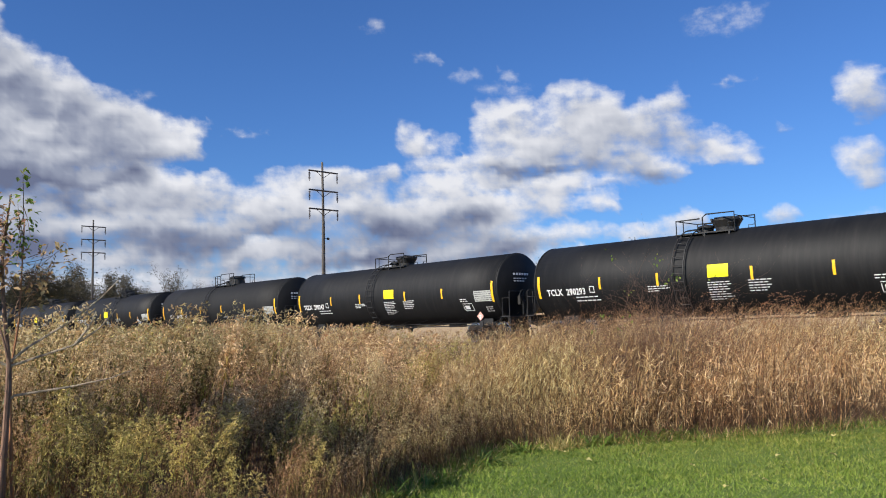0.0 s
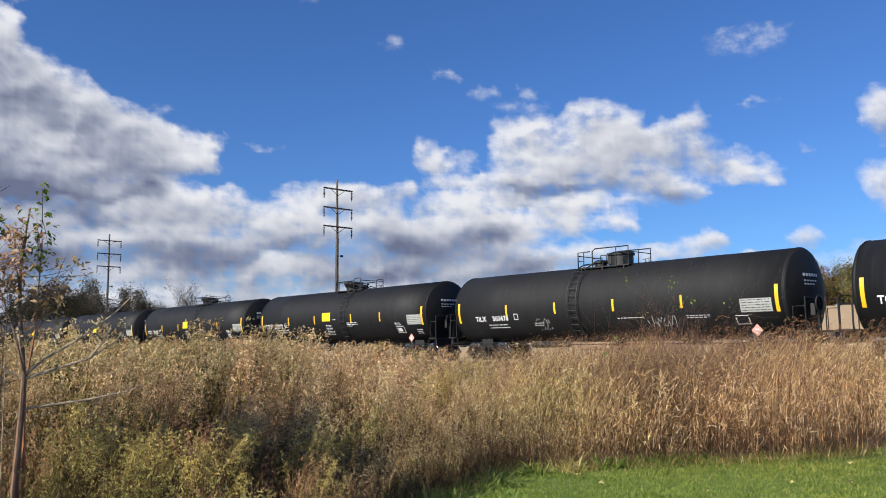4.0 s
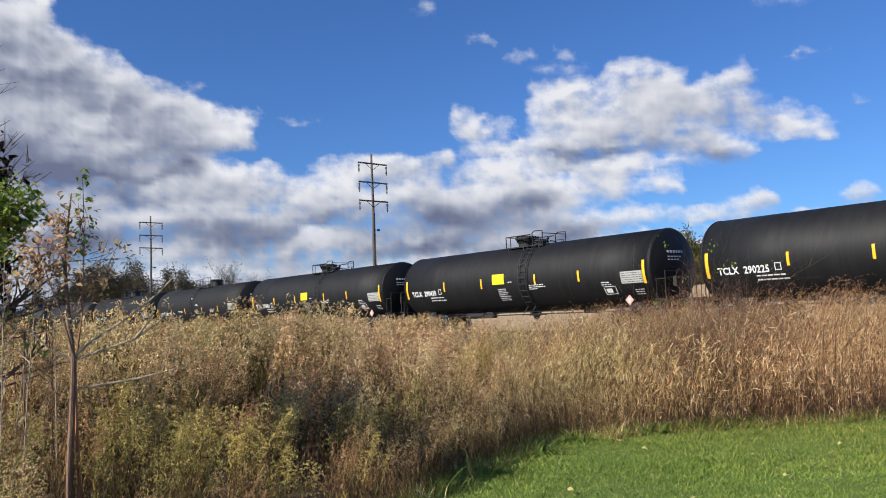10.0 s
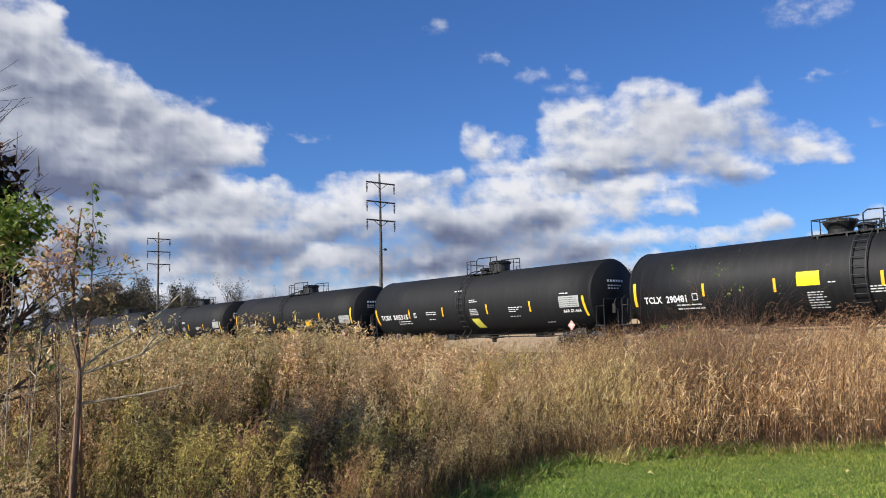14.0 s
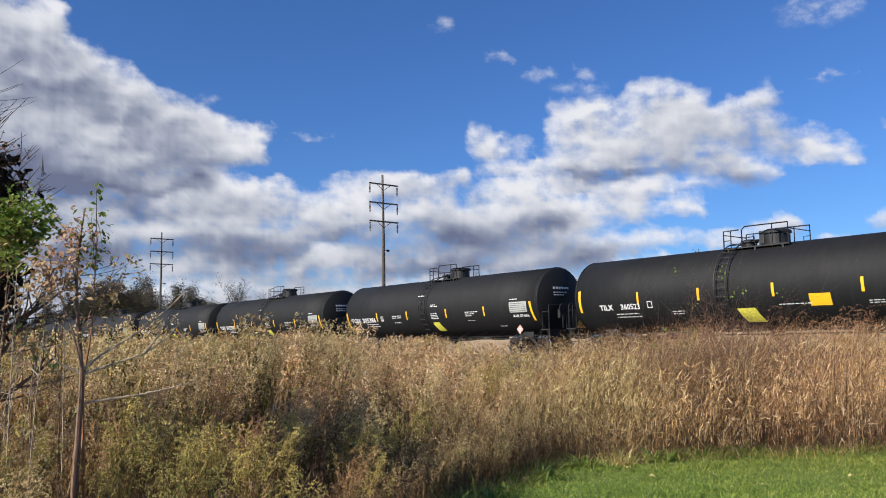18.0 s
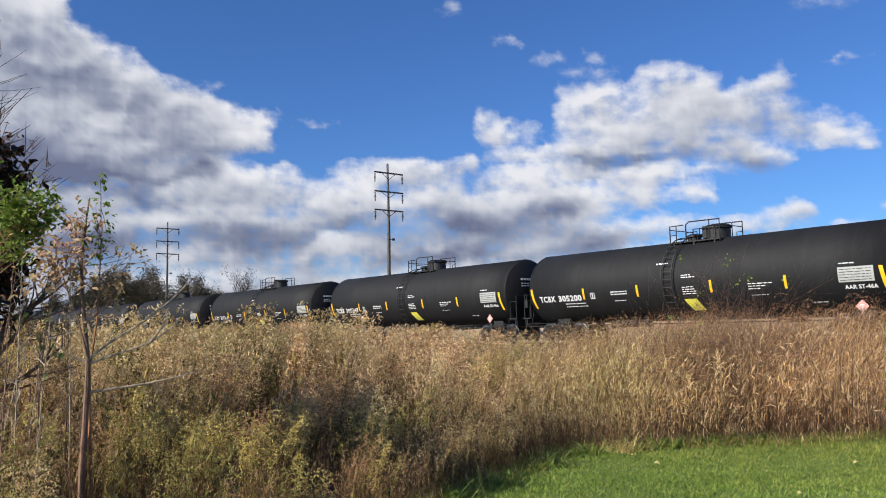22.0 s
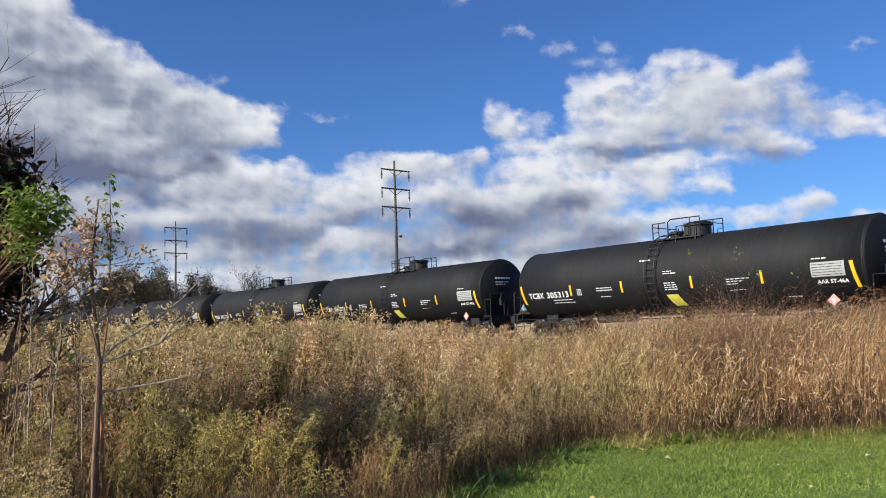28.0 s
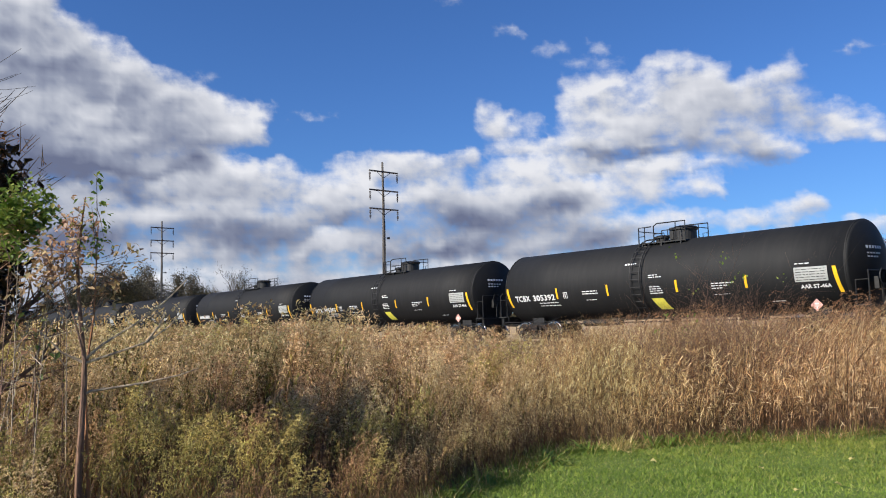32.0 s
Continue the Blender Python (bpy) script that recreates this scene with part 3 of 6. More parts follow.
def track():
    bed = Heap()
    xs = np.arange(-470, 81, 5.0)
    prof = [(-3.6, 0.30), (-2.2, 0.66), (-1.55, 0.70), (1.55, 0.70), (2.2, 0.66), (3.6, 0.30)]
    v = [(x, TRACK_Y + dy + 0.12 * math.sin(x * 0.7 + dy), z + 0.03 * math.sin(x * 1.3 + 2 * dy) * (abs(dy) > 1.6)) for x in xs for dy, z in prof]
    n = len(prof)
    f = [(i * n + k, i * n + k + 1, (i + 1) * n + k + 1, (i + 1) * n + k) for i in range(len(xs) - 1) for k in range(n - 1)]
    bed.add(v, f, [0] * len(f))
    ob = new("ballast", bed.mesh("ballast", [BALLAST]))
    tagged(ob, "grey crushed stone bed under the railway track", "ballast", kind="structure")
    ties = Heap()
    cube_f = [(0, 1, 3, 2), (4, 6, 7, 5), (0, 4, 5, 1), (2, 3, 7, 6), (0, 2, 6, 4), (1, 5, 7, 3)]
    rng = np.random.default_rng(4)
    for x in np.arange(-460, 70, 0.56):
        j = rng.normal(0, 0.03, 2)
        ties.add([(x + j[0] + sx * 0.115, TRACK_Y + j[1] + sy * 1.3, 0.58 + sz * 0.13) for sx in (-1, 1) for sy in (-1, 1) for sz in (-1, 1)], cube_f, [0] * 6)
    tagged(new("railway_ties", ties.mesh("railway_ties", [TIE_WOOD])), "dark creosoted wooden ties laid in the stone bed", "railway ties", kind="stuff")
    shape = [(-0.07, 0), (0.07, 0), (0.07, 0.012), (0.012, 0.03), (0.012, 0.11), (0.036, 0.12), (0.036, 0.155), (-0.036, 0.155), (-0.036, 0.12), (-0.012, 0.11), (-0.012, 0.03), (-0.07, 0.012)]
    for dy in (-0.755, 0.755):
        bm = bmesh.new()
        a, b = [[bm.verts.new((x, TRACK_Y + dy + u, RAIL_Z - 0.155 + w)) for u, w in shape] for x in (-470, 80)]
        for k in range(len(shape)):
            bm.faces.new((a[k], a[(k + 1) % 12], b[(k + 1) % 12], b[k]))
        bm.faces.new(a), bm.faces.new(b[::-1])
        tagged(part("rail", bm, RAIL_STEEL, None), "rusty steel rail with a worn shiny head", "rail", "rails of the track", "structure")


track()

# ---- tank cars: local x runs along the train, the seen side faces -y, z from the top of the rail ----
TANK_R, TANK_Z = 1.60, 2.50
CYL, HEAD = 7.98, 0.34   # half length of the straight shell, depth of its dished ends


def on_shell(x, v, z0, out=0.006):
    """The place on the seen side of the shell, v metres up the curve from the height z0."""
    a = math.asin((z0 - TANK_Z) / TANK_R) + v / TANK_R
    r = TANK_R + out
    return (x, -r * math.cos(a), TANK_Z + r * math.sin(a))


def patch(bm, x0, z0, w, h, skew=0.0, out=0.006):
    """A thin sheet wrapped on the shell, its lower left corner at x0 and height z0."""
    n = max(2, int(h / 0.12) + 1)
    lo = [[bm.verts.new(on_shell(x0 + i * w + skew * k / n, k * h / n, z0, out)) for i in (0, 1)] for k in range(n + 1)]
    for a, b in zip(lo, lo[1:]):
        bm.faces.new((a[0], a[1], b[1], b[0]))
    return bm


def lettering(bm, words, x, z, size, bold=0.012, wide=1.0, out=0.008):
    """Words in the built-in font, wrapped on the shell."""
    cu = bpy.data.curves.new("words", "FONT")
    cu.body, cu.size, cu.offset, cu.resolution_u, cu.space_character = words, size, bold, 2, 1.05
    ob = new("words", cu)
    bpy.context.view_layer.update()
    me = ob.to_mesh()
    first = [bm.verts.new(on_shell(x + v.co.x * wide, v.co.y, z, out)) for v in me.vertices]
    for p in me.polygons:
        bm.faces.new([first[i] for i in p.vertices])
    ob.to_mesh_clear()
    bpy.data.objects.remove(ob)
    bpy.data.curves.remove(cu)
    return bm


def lines_of_print(bm, x, z, widths, h=0.055, gap=0.095, seed=1):
    """Print too small to read: rows of short bars."""
    r = random.Random(seed)
    for i, w in enumerate(widths):
        u = 0.0
        while u < w:
            s = min(r.uniform(0.06, 0.22), w - u)
            if s > 0.03:
                patch(bm, x + u, z - i * gap, s, h * 0.72)
            u += s + 0.04
    return bm


def frame_mark(bm, x, z, w, h, t=0.03):
    """A thin square outline."""
    for a in ((x, z, w, t), (x, z + h - t, w, t)):
        patch(bm, *a)
    for a in ((x, z + t, t, h - 2 * t), (x + w - t, z + t, t, h - 2 * t)):
        patch(bm, *a)
    return bm


def scrawl(x, z, w, h, seed):
    """A looping sprayed line on the shell."""
    r, bm = random.Random(seed), bmesh.new()
    n = int(w / 0.045)
    pts = [(x + w * i / n + r.uniform(-0.06, 0.06), h * (0.5 + 0.5 * math.sin(i * 2.3 + r.uniform(-0.8, 0.8)))) for i in range(n)]
    last = None
    for u, v in pts:
        now = [bm.verts.new(on_shell(u, v, z)), bm.verts.new(on_shell(u + 0.035, v + 0.02, z))]
        if last:
            bm.faces.new((*last, *now[::-1]))
        last = now
    return bm


def truck(car, x):
    """A four-wheel truck: bolster, side frames, springs, wheelsets."""
    bm = bmesh.new()
    box(bm, (0, 0, 0.62), (0.42, 2.3, 0.26), 0.03)
    lathe(bm, [(0.72, 0.28), (0.80, 0.28), (0.80, 0.2), (0.88, 0.2)], "Z", 16)
    t = part("truck", bm, CAST_STEEL, car, "brown cast steel truck with a worn frame")
    t.location = (x, 0, 0)
    for sy in (-1, 1):
        bm = bmesh.new()
        y = sy * 1.0
        tube(bm, [(-1.15, y, 0.46), (-0.78, y, 0.52), (-0.42, y, 0.74), (0.42, y, 0.74), (0.78, y, 0.52), (1.15, y, 0.46)], [0.09, 0.10, 0.10, 0.10, 0.10, 0.09], 6)
        tube(bm, [(-0.72, y, 0.48), (-0.4, y, 0.2), (0.4, y, 0.2), (0.72, y, 0.48)], 0.075, 6)
        for sx in (-1, 1):
            box(bm, (sx * 0.34, y, 0.46), (0.12, 0.17, 0.52), 0.02)
            lathe(bm, [(-0.12, 0.15), (-0.07, 0.17), (0.10, 0.17), (0.10, 0.1)], "Y", 14, (sx * 0.89, y + sy * 0.03, 0.46))
        for k in range(-1, 2):
            lathe(bm, [(0.24, 0.065), (0.30, 0.08), (0.36, 0.065), (0.42, 0.08), (0.48, 0.065), (0.52, 0.07)], "Z", 10, (k * 0.14, y, 0))
        part("side_frame", bm, CAST_STEEL, t)
    for sx in (-1, 1):
        bm = bmesh.new()
        lathe(bm, [(-1.0, 0.07), (-0.8, 0.085), (0.8, 0.085), (1.0, 0.07)], "Y", 12)
        for sy in (-1, 1):
            prof = [(-0.07, 0.485), (-0.045, 0.485), (-0.04, 0.46), (0.07, 0.445), (0.07, 0.39), (0.045, 0.37), (0.02, 0.2), (0.07, 0.16), (0.07, 0.09), (-0.07, 0.09), (-0.07, 0.16), (-0.02, 0.22), (-0.03, 0.37), (-0.07, 0.39)]
            prof = [(sy * (0.755 + u), r) for u, r in prof]
            side = lathe(bm, prof + [prof[0]], "Y", 28)
            for k in range(5):
                a = k * math.tau / 5
                box(bm, (0.29 * math.cos(a), sy * 0.80, 0.29 * math.sin(a)), (0.05, 0.03, 0.05))
        w = part("wheelset", bm, WHEEL_STEEL, t, "steel wheels with a bright worn rim")
        w.data.materials.append(TREAD_STEEL)
        for p in w.data.polygons:
            rr = math.hypot(p.center.x, p.center.z)
            if rr > 0.385 and abs(p.center.y) > 0.7:
                p.material_index = 1
        w.matrix_parent_inverse = Matrix.Translation((sx * 0.89, 0, 0.46))
        wheelsets.append(w)
    return t


wheelsets = []
# kind: paint, six strips, where the ladder and the top works stand
KINDS = {
    "round": dict(paint=GLOSS_BLACK, strips=(-4.65, -1.82, 1.78, 4.37), z=2.14, ladder=1.1, housing=-0.12, top=(-0.75, 1.65), manway=0.75, high=1.0),
    "turned": dict(paint=GLOSS_BLACK, strips=(-4.63, -2.0, 1.71, 4.45), z=2.14, ladder=-1.05, housing=0.10, top=(-1.55, 0.80), manway=-0.75, high=-0.45),
    "square": dict(paint=SATIN_BLACK, strips=(-4.79, -1.92, 1.48, 4.42), z=1.94, ladder=-0.36, housing=0.95, top=(-0.75, 1.5), manway=-0.15, high=0.0),
    "tall": dict(paint=SATIN_BLACK, strips=(-4.72, -1.92, 1.07, 4.13), z=2.12, ladder=-0.90, housing=0.50, top=(-1.2, 1.35), manway=-0.6, high=-0.45),
}


def dish():
    """Outline of a tank's end: a short knuckle, then a shallow dish."""
    rows = [(CYL, TANK_R - 0.002), (CYL + 0.05, TANK_R - 0.006), (CYL + 0.09, TANK_R - 0.03), (CYL + 0.11, TANK_R - 0.07)]
    return rows + [(CYL + 0.11 + HEAD * (1 - (1 - i / 10) ** 2), (TANK_R - 0.07) * (1 - i / 10) + 0.02) for i in range(1, 11)]


def tank_car(kind):
    k = KINDS[kind]
    car = new("tank_car")
    bm = bmesh.new()
    ring = [-CYL, -5.3, -5.28, -2.65, -2.63, 0, 0.02, 2.65, 2.67, 5.3, 5.32, CYL]
    lathe(bm, [(u, TANK_R + (0.004 if i % 2 else 0)) for i, u in enumerate(ring)], "X", 56, (0, 0, TANK_Z))
    part("tank", bm, k["paint"], car, smooth=True)
    for sx in (-1, 1):
        bm = bmesh.new()
        lathe(bm, [(sx * u, r) for u, r in dish()], "X", 56, (0, 0, TANK_Z))
        part("tank_head", bm, k["paint"], car, smooth=True)
    for sx in (-1, 1):
        bm = bmesh.new()
        lathe(bm, [(sx * (CYL - 0.02), TANK_R + 0.014), (sx * (CYL + 0.03), TANK_R + 0.014), (sx * (CYL + 0.03), TANK_R - 0.05), (sx * (CYL - 0.02), TANK_R - 0.05)], "X", 56, (0, 0, TANK_Z))
        part("shell_band", bm, k["paint"], car)
    # under works
    for sx in (-1, 1):
        bm = bmesh.new()
        box(bm, (sx * 7.6, 0, 0.95), (2.9, 0.34, 0.36), 0.02)
        box(bm, (sx * 8.55, 0, 0.98), (0.16, 2.7, 0.34), 0.02)
        for sy in (-1, 1):
            box(bm, (sx * 6.7, sy * 0.75, 1.12), (0.7, 0.09, 0.55), 0.015)
        part("stub_sill", bm, FRAME_BLACK, car)
        bm = bmesh.new()
        box(bm, (sx * 8.85, 0, 0.86), (0.5, 0.16, 0.18), 0.02)
        box(bm, (sx * 9.07, 0.03 * sx, 0.86), (0.2, 0.26, 0.28), 0.05)
        part("coupler", bm, CAST_STEEL, car)
        truck(car, sx * 6.7)
        # end platform with its rails, seen between the cars
        bm = bmesh.new()
        box(bm, (sx * 8.45, 0, 1.18), (0.5, 2.9, 0.05))
        part("end_platform", bm, FRAME_BLACK, car)
        for sy in (-1, 1):
            y = sy * 1.38
            bm = bmesh.new()
            tube(bm, [(sx * 8.62, y, 1.2), (sx * 8.62, y, 2.22), (sx * 8.58, y * 0.95, 2.3), (sx * 8.58, 0.28 * sy, 2.3), (sx * 8.62, 0.22 * sy, 2.2), (sx * 8.62, 0.22 * sy, 1.2)], 0.022, 6)
            tube(bm, [(sx * 8.2, y, 1.2), (sx * 8.2, y, 2.0), (sx * 8.62, y, 2.0)], 0.018, 6)
            part("end_railing", bm, FRAME_BLACK, car)
            bm = bmesh.new()
            for h in (0.35, 0.62, 0.9):
                tube(bm, [(sx * 8.1, y, h), (sx * 8.55, y, h)], 0.018, 6)
            for xx in (8.1, 8.55):
                tube(bm, [(sx * xx, y, 0.33), (sx * xx, y, 1.2)], 0.018, 6)
            part("sill_step", bm, FRAME_BLACK, car)
    bm = bmesh.new()
    tube(bm, [(8.66, -0.5, 1.25), (8.66, -0.5, 2.1)], 0.03, 6)
    lathe(bm, [(8.70, 0.28), (8.73, 0.28), (8.73, 0.24), (8.70, 0.24), (8.70, 0.28)], "X", 20, (0, -0.5, 2.1))
    for a in range(4):
        c, s = math.cos(a * math.pi / 4), math.sin(a * math.pi / 4)
        tube(bm, [(8.715, -0.5 - 0.25 * c, 2.1 - 0.25 * s), (8.715, -0.5 + 0.25 * c, 2.1 + 0.25 * s)], 0.012, 5)
    box(bm, (8.55, -0.5, 1.9), (0.16, 0.3, 0.4), 0.02)
    part("brake_wheel", bm, FRAME_BLACK, car)
    for sy in (-1, 1):
        bm = bmesh.new()
        y = sy * 1.45
        tube(bm, [(-8.3, y, 0.80), (8.3, y, 0.80)], 0.024, 6)
        tube(bm, [(-8.3, y, 0.92), (8.3, y, 0.92)], 0.016, 6)
        for i in range(13):
            xx = -7.8 + i * 1.3
            tube(bm, [(xx, y, 0.80), (xx, y, 0.95), (xx, sy * 0.8, 1.15)], 0.014, 5)
        part("side_handrail", bm, FRAME_BLACK, car)
    bm = bmesh.new()
    lathe(bm, [(0.55, 0.12), (0.7, 0.14), (0.74, 0.22), (0.8, 0.22), (0.95, 0.3)], "Z", 18, (0.3, 0, 0))
    box(bm, (0.3, 0, 0.78), (0.9, 0.5, 0.06))
    part("bottom_outlet", bm, FRAME_BLACK, car)
    bm = bmesh.new()
    lathe(bm, [(-0.7, 0.02), (-0.66, 0.15), (0.66, 0.15), (0.7, 0.02)], "X", 16, (-3.4, -0.55, 0.82))
    part("air_reservoir", bm, FRAME_BLACK, car)
    part("brake_valve", box(bmesh.new(), (-2.3, -0.5, 0.84), (0.5, 0.3, 0.3), 0.03), FRAME_BLACK, car)
    part("brake_cylinder", box(bmesh.new(), (3.6, 0.3, 0.85), (1.1, 0.22, 0.2), 0.03), FRAME_BLACK, car)
    # ladder up the seen and the far side
    lx = k["ladder"]
    for sy in (-1, 1):
        bm = bmesh.new()
        for dx in (-0.24, 0.24):
            pts = []
            for a in range(-9, 17):
                t = radians(a * 5.5)
                pts.append((lx + dx, sy * (TANK_R + 0.14) * math.cos(t), TANK_Z + (TANK_R + 0.14) * math.sin(t)))
            tube(bm, [(lx + dx, sy * 1.52, 0.72)] + pts, 0.024, 5)
        ladder = part("ladder", bm, FRAME_BLACK, car)
        for a in range(-4, 9):
            t = radians(a * 10.2)
            p = (sy * (TANK_R + 0.14) * math.cos(t), TANK_Z + (TANK_R + 0.14) * math.sin(t))
            bm = bmesh.new()
            tube(bm, [(lx - 0.24, *p), (lx + 0.24, *p)], 0.016, 5)
            part("rung", bm, FRAME_BLACK, ladder)
    # top works
    hx, top = k["housing"], TANK_Z + TANK_R
    px0, px1 = k["top"]
    funnel = kind in ("round", "turned")
    bm = bmesh.new()
    for sy in (-1, 1):
        box(bm, ((px0 + px1) / 2, sy * 0.66, top - 0.10), (px1 - px0, 0.36, 0.05))
        for xx in (px0 + 0.2, (px0 + px1) / 2, px1 - 0.2):
            box(bm, (xx, sy * 0.7, top - 0.25), (0.06, 0.3, 0.26))
    part("walkway", bm, FRAME_BLACK, car)
    for sy in (-1, 1):
        bm = bmesh.new()
        y, h0 = sy * 0.8, top - 0.16
        lo, hi = (0.60, 0.74) if funnel else (0.74, 0.84)
        mid = k["high"]
        tube(bm, [(px0, y, h0), (px0, y, h0 + lo), (mid - 0.12, y, h0 + lo)], 0.026, 6)
        tube(bm, [(px0 + 0.3, y, h0), (px0 + 0.3, y, h0 + lo)], 0.02, 6)
        tube(bm, [(mid, y, h0), (mid, y, h0 + hi - 0.1), (mid + 0.15, y, h0 + hi), (px1, y, h0 + hi - 0.02), (px1, y, h0)], 0.026, 6)
        tube(bm, [(mid, y, h0 + hi * 0.5), (mid + 0.5, y, h0 + hi * 0.5), (mid + 0.55, y, h0)], 0.018, 6)
        tube(bm, [(px1 - 0.25, y, h0), (px1 - 0.25, y, h0 + hi * 0.5), (px1, y, h0 + hi * 0.5)], 0.016, 6)
        if not funnel:
            tube(bm, [(px0, y, h0 + lo * 0.5), (px0 + 0.3, y, h0 + lo * 0.5)], 0.016, 6)
            tube(bm, [((mid + px1) / 2 + 0.3, y, h0), ((mid + px1) / 2 + 0.3, y, h0 + hi)], 0.02, 6)
        part("top_railing", bm, FRAME_BLACK, car)
    for xx in (px0, px1):
        bm = bmesh.new()
        tube(bm, [(xx, -0.8, top + 0.44), (xx, 0.8, top + 0.44)], 0.02, 6)
        part("top_railing_end", bm, FRAME_BLACK, car)
    bm = bmesh.new()
    if funnel:
        lathe(bm, [(-0.12, 0.40), (0.1, 0.42), (0.34, 0.56), (0.40, 0.56), (0.40, 0.52), (0.47, 0.44), (0.50, 0.1)], "Z", 28, (hx, 0, top))
        for a in range(10):
            box(bm, (hx + 0.54 * math.cos(a * 0.628), 0.54 * math.sin(a * 0.628), top + 0.40), (0.07, 0.07, 0.1))
    else:
        lathe(bm, [(-0.12, 0.46), (0.36, 0.46), (0.38, 0.52), (0.46, 0.52), (0.52, 0.44), (0.54, 0.1)], "Z", 26, (hx, 0, top))
        box(bm, (hx - 0.42, -0.2, top + 0.26), (0.2, 0.3, 0.5), 0.03)
    part("valve_housing", bm, FRAME_BLACK, car, smooth=False)
    bm = bmesh.new()
    mx = k["manway"]
    lathe(bm, [(-0.1, 0.26), (0.12, 0.27), (0.14, 0.33), (0.2, 0.33), (0.26, 0.2), (0.28, 0.03)], "Z", 22, (mx, 0, top))
    tube(bm, [(mx - 0.3, 0.1, top + 0.22), (mx + 0.32, 0.1, top + 0.24)], 0.03, 6)
    tube(bm, [(mx + 0.45, 0, top - 0.05), (mx + 0.45, 0, top + 0.2), (mx + 0.55, 0, top + 0.28)], 0.06, 8)
    part("manway", bm, FRAME_BLACK, car)
    # marks
    for i, sx in enumerate(k["strips"]):
        bm = bmesh.new()
        patch(bm, sx - 0.05, k["z"] - 0.02, 0.10, 0.48)
        part("reflective_strip", bm, REFLEX, car)
    for sx in (-7.84, 7.70):
        bm = bmesh.new()
        if kind == "square":
            patch(bm, sx, k["z"] - 0.32, 0.13, 0.92, -0.14)
        else:
            patch(bm, sx, k["z"] - 0.28, 0.13, 0.95)
        part("reflective_strip", bm, REFLEX, car)
    bm, dp = bmesh.new(), bmesh.new()
    if kind == "turned":
        lines_of_print(bm, 0.02, 2.10, (0.85, 0.9, 0.8, 0.85, 0.7, 0.8, 0.9, 0.6), 0.045, 0.085, 3)
        lines_of_print(bm, -2.45, 2.08, (0.85, 0.95, 0.5), 0.05, 0.085, 4)
        lines_of_print(bm, 1.55, 2.10, (0.85, 0.7, 0.8, 0.75, 0.6), 0.05, 0.09, 41)
        lines_of_print(bm, -5.9, 1.82, (1.1, 1.25), 0.07, 0.14, 5)
        frame_mark(bm, -5.16, 2.0, 0.24, 0.26)
        lines_of_print(bm, 5.62, 2.02, (0.42, 0.5), 0.05, 0.09, 6)
        frame_mark(bm, 5.75, 1.50, 0.62, 0.34)
        patch(bm, 5.85, 1.57, 0.3, 0.2)
        lines_of_print(bm, 7.15, 1.62, (0.5, 0.4, 0.45), 0.05, 0.09, 7)
        patch(dp, 6.60, 1.90, 1.08, 0.50, 0.0, 0.0045)
        panel_at = (6.60, 1.90)
        sq = patch(bmesh.new(), 0.06, 2.29, 0.80, 0.46)
        part("yellow_square", sq, YELLOW, car, "plain bright yellow square decal")
    elif kind == "round":
        lines_of_print(bm, -0.70, 2.02, (0.55, 0.5, 0.62, 0.5, 0.7, 0.6, 0.66), 0.045, 0.085, 3)
        lines_of_print(bm, 1.36, 2.10, (0.9, 1.05, 0.5), 0.05, 0.085, 4)
        lines_of_print(bm, -5.9, 1.82, (1.1, 1.25), 0.07, 0.14, 5)
        frame_mark(bm, -5.16, 2.0, 0.24, 0.26)
        lines_of_print(bm, 5.55, 1.98, (0.42, 0.5), 0.05, 0.09, 6)
        frame_mark(bm, 5.62, 1.50, 0.62, 0.34)
        patch(bm, 5.72, 1.57, 0.3, 0.2)
        lines_of_print(bm, 7.15, 1.62, (0.5, 0.4, 0.45), 0.05, 0.09, 7)
        lines_of_print(bm, 0.05, 2.32, (0.25,), 0.05, 0.09, 8)
        patch(dp, 6.60, 1.90, 1.08, 0.50, 0.0, 0.0045)
        panel_at = (6.60, 1.90)
        sq = patch(bmesh.new(), -1.02, 2.27, 0.80, 0.48)
        part("yellow_square", sq, YELLOW, car, "plain bright yellow square decal")
    elif kind == "square":
        lines_of_print(bm, -5.95, 1.74, (1.15, 1.3), 0.06, 0.12, 5)
        frame_mark(bm, -4.42, 1.92, 0.24, 0.26)
        patch(bm, -4.33, 1.96, 0.05, 0.18)
        lines_of_print(bm, -3.3, 2.14, (0.9, 0.85), 0.06, 0.1, 6)
        lines_of_print(bm, -3.15, 1.78, (0.6,), 0.05, 0.1, 7)
        lines_of_print(bm, -1.0, 3.12, (0.55,), 0.09, 0.1, 8)
        lines_of_print(bm, 0.22, 2.62, (0.45, 0.6), 0.05, 0.085, 9)
        lines_of_print(bm, 0.22, 2.16, (0.5, 0.55, 0.6, 0.6), 0.05, 0.085, 10)
        lines_of_print(bm, 3.0, 2.14, (0.95, 0.7, 0.5), 0.05, 0.09, 11)
        lines_of_print(bm, 3.05, 1.74, (0.65,), 0.03, 0.09, 12)
        lines_of_print(bm, 6.3, 2.62, (0.5,), 0.05, 0.09, 13)
        lettering(bm, "AAR ST-46A", 6.42, 1.80, 0.19, 0.006)
        lines_of_print(bm, 5.2, 1.40, (0.5,), 0.06, 0.09, 14)
        patch(dp, 6.25, 2.02, 1.15, 0.5, 0.0, 0.0045)
        panel_at = (6.25, 2.02)
        sq = patch(bmesh.new(), 0.42, 1.28, 0.55, 0.58, -0.22)
